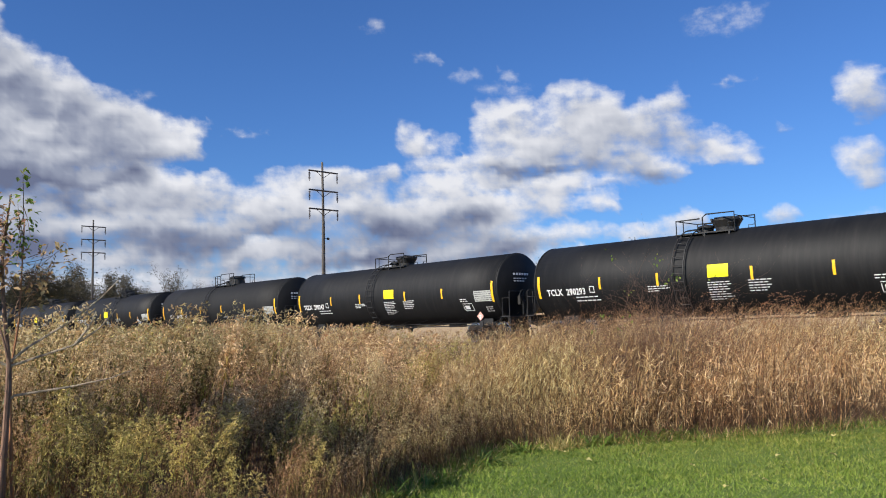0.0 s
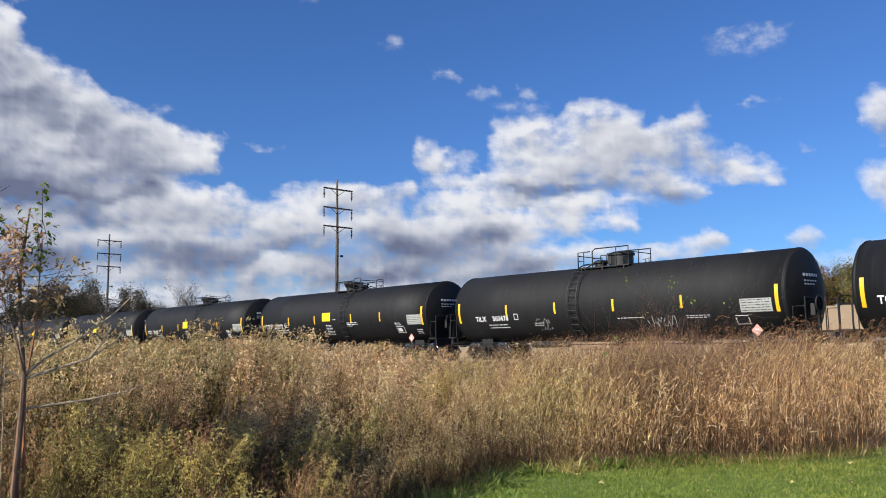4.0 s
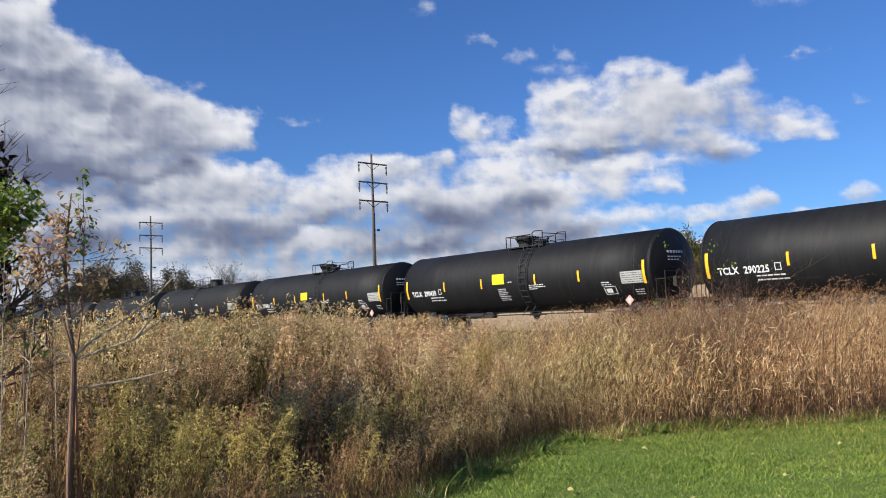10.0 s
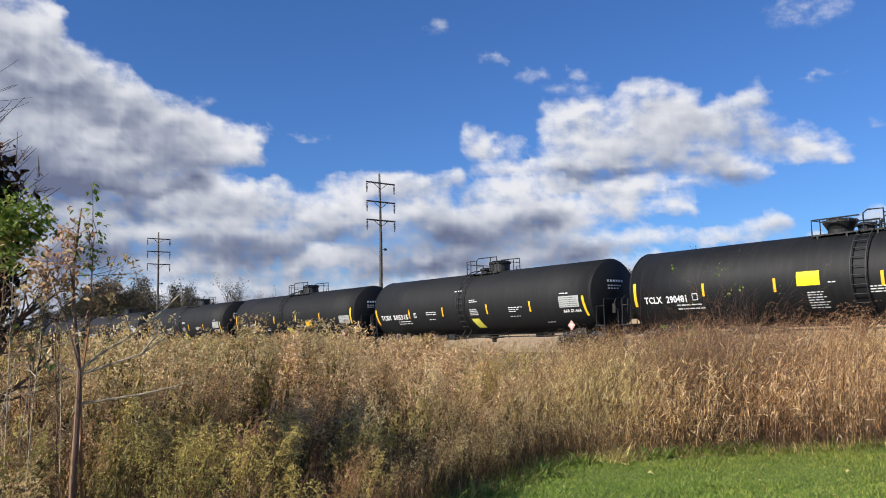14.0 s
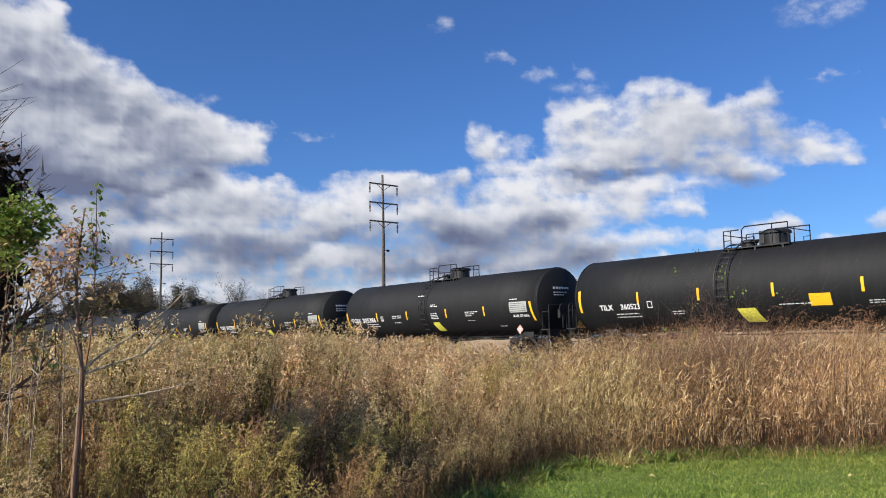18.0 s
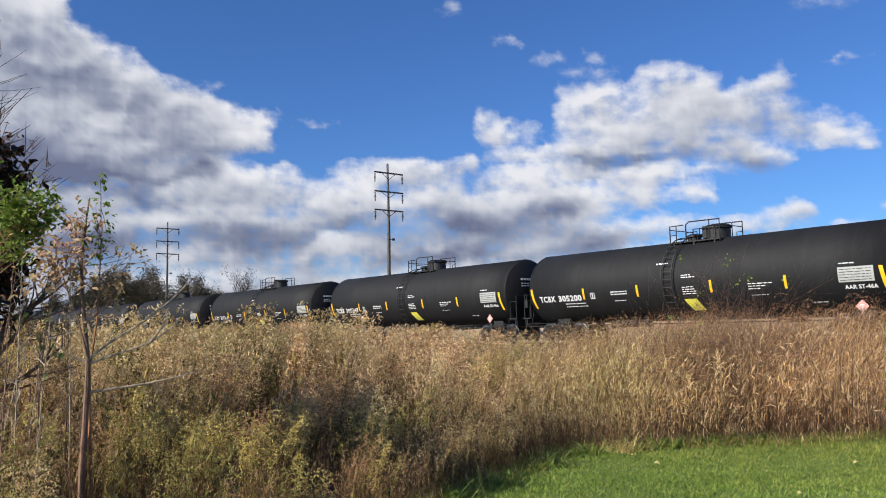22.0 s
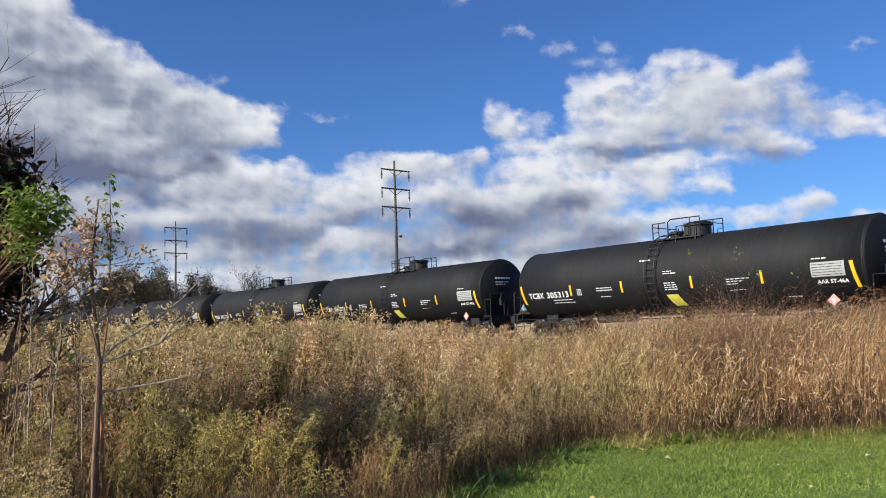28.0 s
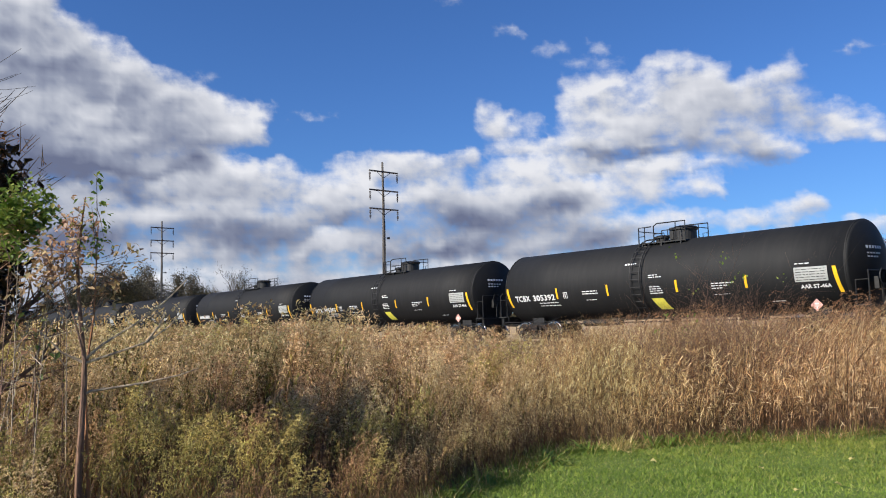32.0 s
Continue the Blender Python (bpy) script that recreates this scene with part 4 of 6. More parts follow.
        part("yellow_square", sq, LIME, car, "faded lime yellow decal with small dark print")
    else:
        lines_of_print(bm, -5.95, 1.70, (1.15, 1.3), 0.06, 0.12, 5)
        frame_mark(bm, -4.30, 1.92, 0.24, 0.26)
        lines_of_print(bm, -3.2, 1.72, (0.55, 0.5), 0.05, 0.09, 6)
        lines_of_print(bm, 1.2, 1.80, (1.2,), 0.05, 0.09, 7)
        lines_of_print(bm, 4.25, 1.80, (1.0, 0.9), 0.04, 0.07, 8)
        frame_mark(bm, 6.15, 1.45, 0.5, 0.32)
        patch(dp, 6.42, 1.86, 1.15, 0.48, 0.0, 0.0045)
        panel_at = (6.42, 1.86)
    tagged(part("stencil", bm, STENCIL, car, "small white stencilled print"), kind="stuff")
    panel = tagged(part("data_panel", dp, PANEL_WHITE, car, "pale data panel of printed rows"), kind="stuff")
    rows = bmesh.new()
    for r in range(5):
        lines_of_print(rows, panel_at[0] + 0.05, panel_at[1] + 0.05 + r * 0.088, (1.02,), 0.034, 0.1, 20 + r)
    part("print", rows, FRAME_BLACK, panel, "dark small print")
    # placard in its holder near the end
    zc, xc = 1.22, (7.05 if kind != "square" else 7.0)
    y = -TANK_R - 0.02
    bm = bmesh.new()
    v = [bm.verts.new((xc + dx, y, zc + dz)) for dx, dz in ((-0.21, 0), (0, -0.21), (0.21, 0), (0, 0.21))]
    f = bm.faces.new(v)
    bmesh.ops.extrude_face_region(bm, geom=[f])
    bmesh.ops.translate(bm, verts=v, vec=(0, -0.012, 0))
    pl = part("placard", bm, PLACARD, car, "red and white diamond placard")
    bm = bmesh.new()
    for dx, dz, w in ((-0.07, 0.02, 0.14), (-0.05, -0.06, 0.10), (-0.03, -0.12, 0.06)):
        box(bm, (xc + dx + w / 2, y - 0.016, zc + dz + 0.02), (w, 0.004, 0.045))
    part("placard_print", bm, STENCIL, pl)
    bm = bmesh.new()
    box(bm, (xc, y + 0.1, zc - 0.14), (0.1, 0.18, 0.1))
    box(bm, (xc + 0.05, y + 0.02, zc - 0.36), (0.2, 0.05, 0.26), 0.01)
    box(bm, (xc + 0.05, y + 0.3, zc - 0.5), (0.1, 0.6, 0.06))
    part("placard_holder", bm, FRAME_BLACK, car)
    return car


SPACING = 18.3
TRAIN = [("turned", "TCLX", "290293"), ("turned", "TCLX", "290247"), ("tall", "TILX", "360478"), ("round", "TCLX", "290272"), ("round", "TCLX", "290225"), ("round", "TCLX", "290430"), ("round", "TCLX", "290481"),
         ("square", "TCBX", "305315"), ("tall", "TILX", "360523"), ("square", "TCBX", "305386"), ("square", "TCBX", "305200"), ("square", "TCBX", "305347"), ("square", "TCBX", "305314"), ("square", "TCBX", "305313"),
         ("square", "TCBX", "305391"), ("square", "TCBX", "305392"), ("square", "TCBX", "305393")] + [("square", "", "")] * 7
LOOKS = {"round": "glossy black tank car with yellow square and funnel-shaped top housing", "turned": "glossy black tank car, yellow square beside its white print",
         "square": "satin charcoal tank car with slanted yellow strips and faded decal", "tall": "satin charcoal tank car with tall ladder and drum housing"}
NUDGE = {4: 0.0, 5: -0.1, 7: 0.1, 9: -0.15, 10: -0.75, 11: -0.25, 12: -0.63, 13: -0.95, 14: -1.65, 15: -1.3, 16: -1.55}   # slack in the couplings
FIRST_X = -16.5


def car_x(i):
    """Where a car stands before the train has rolled."""
    return FIRST_X - i * SPACING + NUDGE.get(i, -1.6 - 0.2 * (i - 16) if i > 16 else 0.0)



def build_train():
    models, cars = {}, []
    for i, (kind, mark, number) in enumerate(TRAIN):
        here = pose(car_x(i), TRACK_Y, RAIL_Z)
        if kind not in models:
            car = models[kind] = tank_car(kind)
            car.matrix_basis = here
        else:
            car = copy_thing(models[kind], here)
        tagged(car, LOOKS[kind], "tank car", "cars of the freight train")
        cars.append(car)
    for car, (kind, mark, number) in zip(cars, TRAIN):
        x = {"round": -7.35, "turned": -7.35, "square": -7.44, "tall": -6.72}[kind]
        z, size, bold, wide, step = (1.96, 0.37, 0.011, 0.84, 1.02) if kind in ("round", "turned") else (1.88, 0.37, 0.010, 0.95, 1.13) if kind == "square" else (1.90, 0.32, 0.009, 0.98, 1.08)
        if mark:
            part("reporting_mark", lettering(bmesh.new(), mark, x, z, size, bold, wide), STENCIL, car, "white stencilled letters")
            part("car_number", lettering(bmesh.new(), number, x + step, z, size, bold, wide * (1.25 if kind == "square" else 1.0)), STENCIL, car, "white stencilled number")
        else:
            bm = bmesh.new()
            for u in range(10):
                patch(bm, x + u * 0.2, 1.92, 0.14, 0.26)
            tagged(part("car_number", bm, STENCIL, car, "white stencilled number"), kind="stuff")
        if number == "360523":
            part("yellow_square", patch(bmesh.new(), -0.22, 1.24, 0.72, 0.66, -0.22), LIME, car, "faded lime yellow decal")
            part("yellow_square", patch(bmesh.new(), 2.32, 1.72, 0.74, 0.44), REFLEX, car, "orange yellow square decal")
        if number == "360478":
            for gx, gw, gh, seed in ((-3.05, 0.8, 0.62, 1), (2.35, 1.5, 0.5, 2)):
                part("scrawl", scrawl(gx, 1.42, gw, gh, seed), PANEL_WHITE, car, "pale sprayed scrawl")
        bm = bmesh.new()
        lines = [(0.0, 0.9, 0.10), (-0.18, 0.75, 0.05), (-0.30, 0.6, 0.05)]
        for dz, w, h in lines:
            u = 0.0
            while u < w:
                z = TANK_Z + 0.55 + dz
                p = [(-0.75 + u, z), (-0.75 + u + 0.12, z), (-0.75 + u + 0.12, z + h), (-0.75 + u, z + h)]
                vs = []
                for yy, zz in p:
                    rr = min(0.98, math.hypot(yy, zz - TANK_Z) / TANK_R)
                    vs.append(bm.verts.new((CYL + 0.13 + HEAD * (1 - rr * rr), yy, zz)))
                bm.faces.new(vs)
                u += 0.17
        tagged(part("end_mark", bm, STENCIL, car, "dim white print"), kind="stuff")
    return cars


cars = build_train()

# ---- power poles ----


def power_pole(x, y, tall):
    pole = new("power_pole")
    g = float(height(x, y))
    pole.location = (x, y, g)
    bm = bmesh.new()
    n = 10
    tube(bm, [(0.03 * math.sin(i), 0.02 * math.cos(i), i * (tall - g) / n - (0.4 if i == 0 else 0)) for i in range(n + 1)], [0.21 - 0.10 * i / n for i in range(n + 1)], 12)
    part("shaft", bm, POLE_WOOD, pole, smooth=True)
    for h in (tall - g - 1.05, tall - g - 3.05, tall - g - 5.0):
        bm = bmesh.new()
        box(bm, (0.16, 0, h), (0.12, 3.66, 0.15), 0.015)
        arm = part("crossarm", bm, POLE_WOOD, pole)
        for s in (-1, 1):
            bm = bmesh.new()
            tube(bm, [(0.16, s * 0.85, h - 0.06), (0.14, s * 0.05, h - 0.62)], 0.03, 5)
            part("brace", bm, FRAME_BLACK, arm)
            bm = bmesh.new()
            prof = [(h - 0.08, 0.02)]
            for i in range(6):
                z = h - 0.20 - i * 0.13
                prof += [(z, 0.035), (z - 0.01, 0.115), (z - 0.06, 0.10), (z - 0.07, 0.035)]
            prof += [(h - 1.05, 0.05), (h - 1.12, 0.02)]
            lathe(bm, prof, "Z", 10, (0.16, s * 1.74, 0))
            part("insulator", bm, INSULATOR, arm)
    bm = bmesh.new()
    tube(bm, [(0, 0.1, tall - g - 8.0), (0, 0.55, tall - g - 8.0)], 0.03, 6)
    lathe(bm, [(0.45, 0.05), (0.5, 0.12), (0.72, 0.12), (0.76, 0.05)], "Y", 12, (0, 0, tall - g - 8.0))
    part("bracket_lamp", bm, FRAME_BLACK, pole)
    bm = bmesh.new()
    tube(bm, [(0.17, 0.12, 0.4), (0.14, 0.10, tall - g - 6.2)], 0.025, 5)
    part("conduit", bm, FRAME_BLACK, pole)
    tagged(pole, "tall weathered wooden power pole with three crossarms and hanging insulators", "power pole", "power poles along the track")


power_pole(-69.6, 48.8, 19.07)
power_pole(-125.8, 46.1, 19.16)

# ---- trees ----


def limb(bm, p, d, length, r, depth, rng, ends, bend=0.25, up=0.12):
    """A branching limb; the ends of its twigs go into ends."""
    pts, rad = [p.copy()], [r]
    n = 4 if depth else 3
    for i in range(n):
        d = (d + Vector((rng.normal(0, bend), rng.normal(0, bend), rng.normal(up, bend * 0.6))) * 0.5).normalized()
        p = p + d * length / n
        pts.append(p.copy())
        rad.append(r * (1 - 0.55 * (i + 1) / n))
    tube(bm, pts, rad, 6 if r > 0.09 else 3, False)
    if depth == 0:
        ends += pts[2:]
        return
    for i in range(1, n + 1):
        for _ in range(2 if i < n else 1):
            a = rng.uniform(0, math.tau)
            side = (d.orthogonal() * math.cos(a) + d.cross(d.orthogonal()) * math.sin(a)).normalized()
            limb(bm, pts[i], (d * rng.uniform(0.5, 0.9) + side * rng.uniform(0.5, 0.9)).normalized(), length * rng.uniform(0.42, 0.62), rad[i] * 0.6, depth - 1, rng, ends, bend, up)


def crown_mesh(ends, per, size, spreadr, rng, mats=1):
    h = Heap()
    for e in ends:
        for _ in range(per):
            flake(h, e + Vector(rng.normal(0, spreadr, 3)), size * rng.uniform(0.6, 1.3), 0, rng)
    return h


def tree(name, x, y, tall, seed, leaf, label, per=6, leaf_size=0.16, fan=0.45, depth=3, barkm=None, trunk=0.32, squat=False, z0=None):
    rng = np.random.default_rng(seed)
    t = new(name)
    t.location = (x, y, float(height(x, y)) - 0.05 if z0 is None else z0)
    bm, ends = bmesh.new(), []
    limb(bm, Vector((0, 0, 0)), Vector((rng.normal(0, 0.06), rng.normal(0, 0.06), 1)), tall * 0.62, tall * trunk * 0.06, depth, rng, ends, 0.22, 0.16)
    if squat:
        for i in range(5):
            a = rng.uniform(0, math.tau)
            limb(bm, Vector((0, 0, tall * 0.06)), Vector((math.cos(a), math.sin(a), 0.9)).normalized(), tall * 0.5, tall * trunk * 0.035, depth - 1, rng, ends, 0.22, 0.12)
    part("trunk", bm, barkm or FAR_BARK, t)
    if per:
        me = crown_mesh(ends, per, leaf_size, fan, rng).mesh("crown", [leaf])
        c = new("crown", me)
        c.parent = t
    return tagged(t, label, "tree")


def polar(az, d):
    return -math.sin(radians(az)) * d, math.cos(radians(az)) * d


def far_trees():
    rng = np.random.default_rng(11)
    made = {}

    def place(key, az, d, tall, make):
        x, y = polar(az, d)
        if key not in made:
            ob = made[key] = make(x, y)
        else:
            ob = copy_thing(made[key], pose(x, y, float(height(x, y)) - 0.05, 0, 0, rng.uniform(0, 360)))
        s = tall / max(v.co.z for c in ob.children if c.name.startswith("trunk") for v in c.data.vertices)
        ob.scale = (s * rng.uniform(0.9, 1.15),) * 2 + (s,)
        return ob

    thin = lambda x, y: tree("tree", x, y, 10, 21, FAR_LEAF, "bare grey autumn tree holding a few dull leaves", 3, 0.16, 0.35, 3)
    bare = lambda x, y: tree("tree", x, y, 10, 22, FAR_LEAF, "leafless grey-brown autumn tree with fine twigs", 8, 0.06, 0.14, 3, None, 0.5)
    full = lambda x, y: tree("tree", x, y, 10, 23, FAR_LEAF, "dull brown-green autumn tree with ragged crown", 18, 0.12, 0.38, 3, None, 0.40, True)
    for az, d, tall in ((72.4, 150, 12.6), (71.2, 152, 13.4), (70.3, 146, 11.6), (73.6, 148, 12.0), (68.7, 150, 11.8), (67.6, 148, 11.4), (66.8, 160, 9.5), (75.2, 150, 10.0), (76.6, 140, 8.0), (71.8, 130, 9.5), (69.4, 135, 9.6), (65.8, 165, 9.0), (74.4, 140, 10.5), (70.8, 138, 10.2), (68.2, 142, 9.8), (72.9, 136, 10.4)):
        place("thin" if tall in (11.6, 9.6) else "full", az, d, tall, thin if tall in (11.6, 9.6) else full)
    for az, d, tall in ((64.4, 150, 13.8), (62.4, 180, 13.0), (61.4, 185, 12.4), (59.4, 200, 11.5), (65.9, 180, 11.0), (72.0, 140, 12.8), (57.6, 220, 10.0), (63.3, 190, 11.0)):
        place("bare", az, d, tall, bare)
    for i in range(14):
        az, d = 31.2 + i * 0.75 + rng.uniform(-0.2, 0.2), rng.uniform(138, 155)
        x, y = polar(az, d)
        place("full", az, d, 1.6 + d * 0.079 * rng.uniform(0.9, 1.03) - float(height(x, y)), full)
    hill = lambda x, y: tree("tree", x, y, 10, 24, HILL_LEAF, "olive and russet autumn tree on a field edge", 8, 0.24, 0.6, 3, None, 0.32, True)
    hillb = lambda x, y: tree("tree", x, y, 10, 26, RUSSET_LEAF, "russet autumn tree on a field edge", 7, 0.22, 0.55, 3, None, 0.32, True)
    for i in range(32):
        az = 14 + i * 0.9 + rng.uniform(-0.3, 0.3)
        d = rng.uniform(128, 165)
        tall = 8.2 * rng.uniform(0.8, 1.1) * (1.0 if az < 34 else 0.75)
        place("hill" if i % 5 else "hillb", az, d, tall, hill if i % 5 else hillb)


far_trees()


def woods():
    """The wood's dark mass far behind, too far to tell one tree from the next."""
    rng = np.random.default_rng(5)
    h = Heap()
    for _ in range(26000):
        az = rng.uniform(8, 98)
        d = rng.uniform(225, 300)
        x, y = polar(az, d)
        top = (11 if az < 40 else 6.0 if az < 78 else 3.0) * (0.75 + 0.25 * math.sin(az * 1.9) + 0.12 * math.sin(az * 5.1))
        z = float(height(x, y)) + top * rng.uniform(0, 1) ** 0.8
        flake(h, (x, y, z), rng.uniform(0.5, 1.1), 0, rng)
    tagged(new("distant_woods", h.mesh("distant_woods", [FAR_LEAF])), "dull grey-brown line of distant autumn woods", "woods", kind="stuff")


woods()

# ---- meadow weeds ----
RNG = np.random.default_rng(7)


def tuft(heap, p, size, mat, rng, kites=2):
    """A puff of seed fluff: slim kites across each other."""
    for _ in range(kites):
        a = Vector(rng.normal(0, 1, 3)).normalized()
        b = a.cross(Vector(rng.normal(0, 1, 3))).normalized()
        q = Vector(p) + Vector(rng.normal(0, size * 0.3, 3))
        heap.add([tuple(q - a * size), tuple(q + b * size * 0.34), tuple(q + a * size), tuple(q - b * size * 0.34)], [(0, 1, 2, 3)], [mat])


def feather(h, p, d, reach, droop, width, puffs, mat, rng, kites=2):
    """One curved arm of a plume: puffs of fluff crowded along a bowed line."""
    d, q = Vector(d).normalized(), Vector(p)
    for j in range(puffs):
        w = (j + 0.7) / puffs
        d = (d + Vector((0, 0, -droop / puffs))).normalized()
        q = q + d * reach / puffs
        tuft(h, q + Vector(rng.normal(0, 0.55 * width, 3)), width * rng.uniform(0.65, 1.15) * (1.15 - 0.5 * w), mat, rng, kites)


def goldenrod_kit(seed, leaves, arms, puffs, green, fat=1.0, segs=2, plume=1.0, fluff=2):
    """One goldenrod gone to seed, about 1 m tall: stem, hanging leaves, nodding plume of fluffy arms."""
    rng = np.random.default_rng(seed)
    h = Heap()
    nod = Vector((rng.uniform(0.06, 0.20), rng.normal(0, 0.06), 0))
    at = lambda u: Vector((0, 0, u)) + nod * u ** 3
    reed(h, [tuple(at(u)) for u in (0, 0.3, 0.6, 0.88)], 0.005, 0)
    for i in range(leaves):
        u = 0.10 + 0.70 * (i / leaves) ** 0.8
        a = rng.uniform(0, math.tau)
        withered = (u < 0.30 and rng.random() < 0.7) or rng.random() > green
        strip(h, at(u), (math.cos(a), math.sin(a), rng.uniform(0.1, 1.0)), rng.uniform(0.07, 0.14) * (1.15 - 0.4 * u), rng.uniform(0.011, 0.020) * fat, rng.uniform(1.4, 3.4), 3 if withered else 1, rng, segs, rng.uniform(-0.8, 0.8))
    for i in range(arms):
        u = 0.66 + 0.32 * (i + rng.uniform(0, 1)) / arms
        a = rng.normal(0, 1.0)
        reach = (0.12 * (1.02 - u) / 0.36 + 0.045) * rng.uniform(0.8, 1.2) * plume
        feather(h, at(u), (math.cos(a), math.sin(a), rng.uniform(0.7, 1.5)), reach, rng.uniform(1.6, 2.9), rng.uniform(0.010, 0.014) * fat, puffs, fluff, rng, 2 if segs > 1 else 1)
    return h.arrays()


def grass_kit(seed, blades, heads):
    """A tuft of dry tall grass, about 1 m tall: leaning stalks, many short curled leaves, seed heads."""
    rng = np.random.default_rng(seed)
    h = Heap()
    for i in range(blades):
        a = rng.uniform(0, math.tau)
        r = abs(rng.normal(0, 0.17))
        tall = rng.uniform(0.5, 1.0)
        lean = rng.normal(0, 0.34, 2) + np.array((0.12, 0.0))
        p = (r * math.cos(a), r * math.sin(a), 0)
        strip(h, p, (lean[0], lean[1], 1), tall, rng.uniform(0.004, 0.006), rng.uniform(0.0, 0.9), 2, rng, 2, rng.uniform(-1.5, 1.5))
        for _ in range(10):
            z = (0.12 + 0.88 * rng.uniform(0, 1) ** 0.7) * tall
            b = rng.uniform(0, math.tau)
            # low leaves turn dark brown: the shade down in the tuft, as colour
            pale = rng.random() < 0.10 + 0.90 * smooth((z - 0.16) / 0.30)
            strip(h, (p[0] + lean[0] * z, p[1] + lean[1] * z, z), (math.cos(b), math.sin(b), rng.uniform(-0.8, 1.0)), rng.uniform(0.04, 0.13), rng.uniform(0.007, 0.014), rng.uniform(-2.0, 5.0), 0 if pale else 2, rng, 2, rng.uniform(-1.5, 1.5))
    for i in range(heads):
        lean = rng.normal(0, 0.16, 2) + np.array((0.08, 0.0))
        foot = rng.normal(0, 0.12, 2)
        at = lambda u: (foot[0] + lean[0] * u * u * 2, foot[1] + lean[1] * u * u * 2, u * 1.08)
        reed(h, [at(0.3), at(0.6), at(0.95)], 0.003, 2)
        for j in range(4):
            u = rng.uniform(0.80, 0.98)
            feather(h, at(u), (lean[0] + rng.normal(0.35, 0.3), lean[1] + rng.normal(0, 0.3), 1.0), rng.uniform(0.05, 0.10), rng.uniform(0.4, 2.0), 0.010, 5, 1, rng, 1)
    return h.arrays()


def plume_kit(seed):
    """A few tall slim reeds, about 1 m to the plume's tip, their brown plumes blown to one side."""
    rng = np.random.default_rng(seed)
    h = Heap()
    for i in range(3):
        foot, bow = rng.normal(0, 0.05, 2), rng.uniform(0.10, 0.22)
        at = lambda u: Vector((foot[0] + bow * u ** 3, foot[1], u * rng.uniform(0.97, 1.0)))
        reed(h, [tuple(at(u)) for u in (0, 0.35, 0.65, 0.85)], 0.0022, 0)
        for j in range(7):
            feather(h, at(0.80 + 0.026 * j), (0.8 + rng.normal(0, 0.25), rng.normal(0, 0.25), 1.0), rng.uniform(0.05, 0.09), rng.uniform(0.6, 1.8), 0.0055, 5, 1, rng)
        for j in range(5):
            a = rng.uniform(-1.2, 1.2)
            strip(h, at(rng.uniform(0.25, 0.75)), (math.cos(a), math.sin(a), 0.8), rng.uniform(0.10, 0.20), 0.006, rng.uniform(1, 3), 2, rng, 2)
    return h.arrays()


def meadow_spots(count, keep, rng, near=5.0, far=26.0):
    """Chance places in the weeds, thicker near the camera."""
    d = np.sqrt(rng.uniform(near ** 1.35, far ** 1.35, count) ** (2 / 1.35))
    az = np.radians(rng.uniform(2, 104, count))
    x, y = -np.sin(az) * d, np.cos(az) * d
    ok = ~in_lawn(x, y) & (y < 25.2) & (x > -60) & keep(x, y, rng.uniform(0, 1, count))
    x, y = x[ok], y[ok]
    return np.stack([x, y, height(x, y)], 1)


def golden_side(x, y, u):
    """The goldenrod stands where the meadow lies towards -x; the dry grass takes over towards +x."""
    az = np.degrees(np.arctan2(-x, y))
    return u < smooth((az - 43 + 2.5 * np.sin(np.hypot(x, y) * 0.9)) / 8)


WIND = np.array((0.63, 0.78))
LEAN = lambda n, base, rng: np.outer(rng.normal(base, 0.05, n), WIND) + rng.normal(0, 0.04, (n, 2))


def clumps(spots, seed, count, width):
    """For each spot: 0 to 1 towards the middle of its clump, and which clump that is."""
    r = np.random.default_rng(seed)
    d, az = np.sqrt(r.uniform(16, 700, count)), np.radians(r.uniform(0, 104, count))
    cx, cy, w = -np.sin(az) * d, np.cos(az) * d, r.uniform(0.6, 1.4, count) * width * (0.6 + d / 22)
    best, own = np.zeros(len(spots)), np.zeros(len(spots), int)
    for k in range(count):
        b = np.clip(1 - ((spots[:, 0] - cx[k]) ** 2 + (spots[:, 1] - cy[k]) ** 2) / w[k] ** 2, 0, 1)
        own = np.where(b > best, k, own)
        best = np.maximum(best, b)
    return best, own


def lawn_edge(y):
    return np.maximum(-7.38 + 0.45 * (8 - y), -7.15 + 0.65 * (y - 8.05))


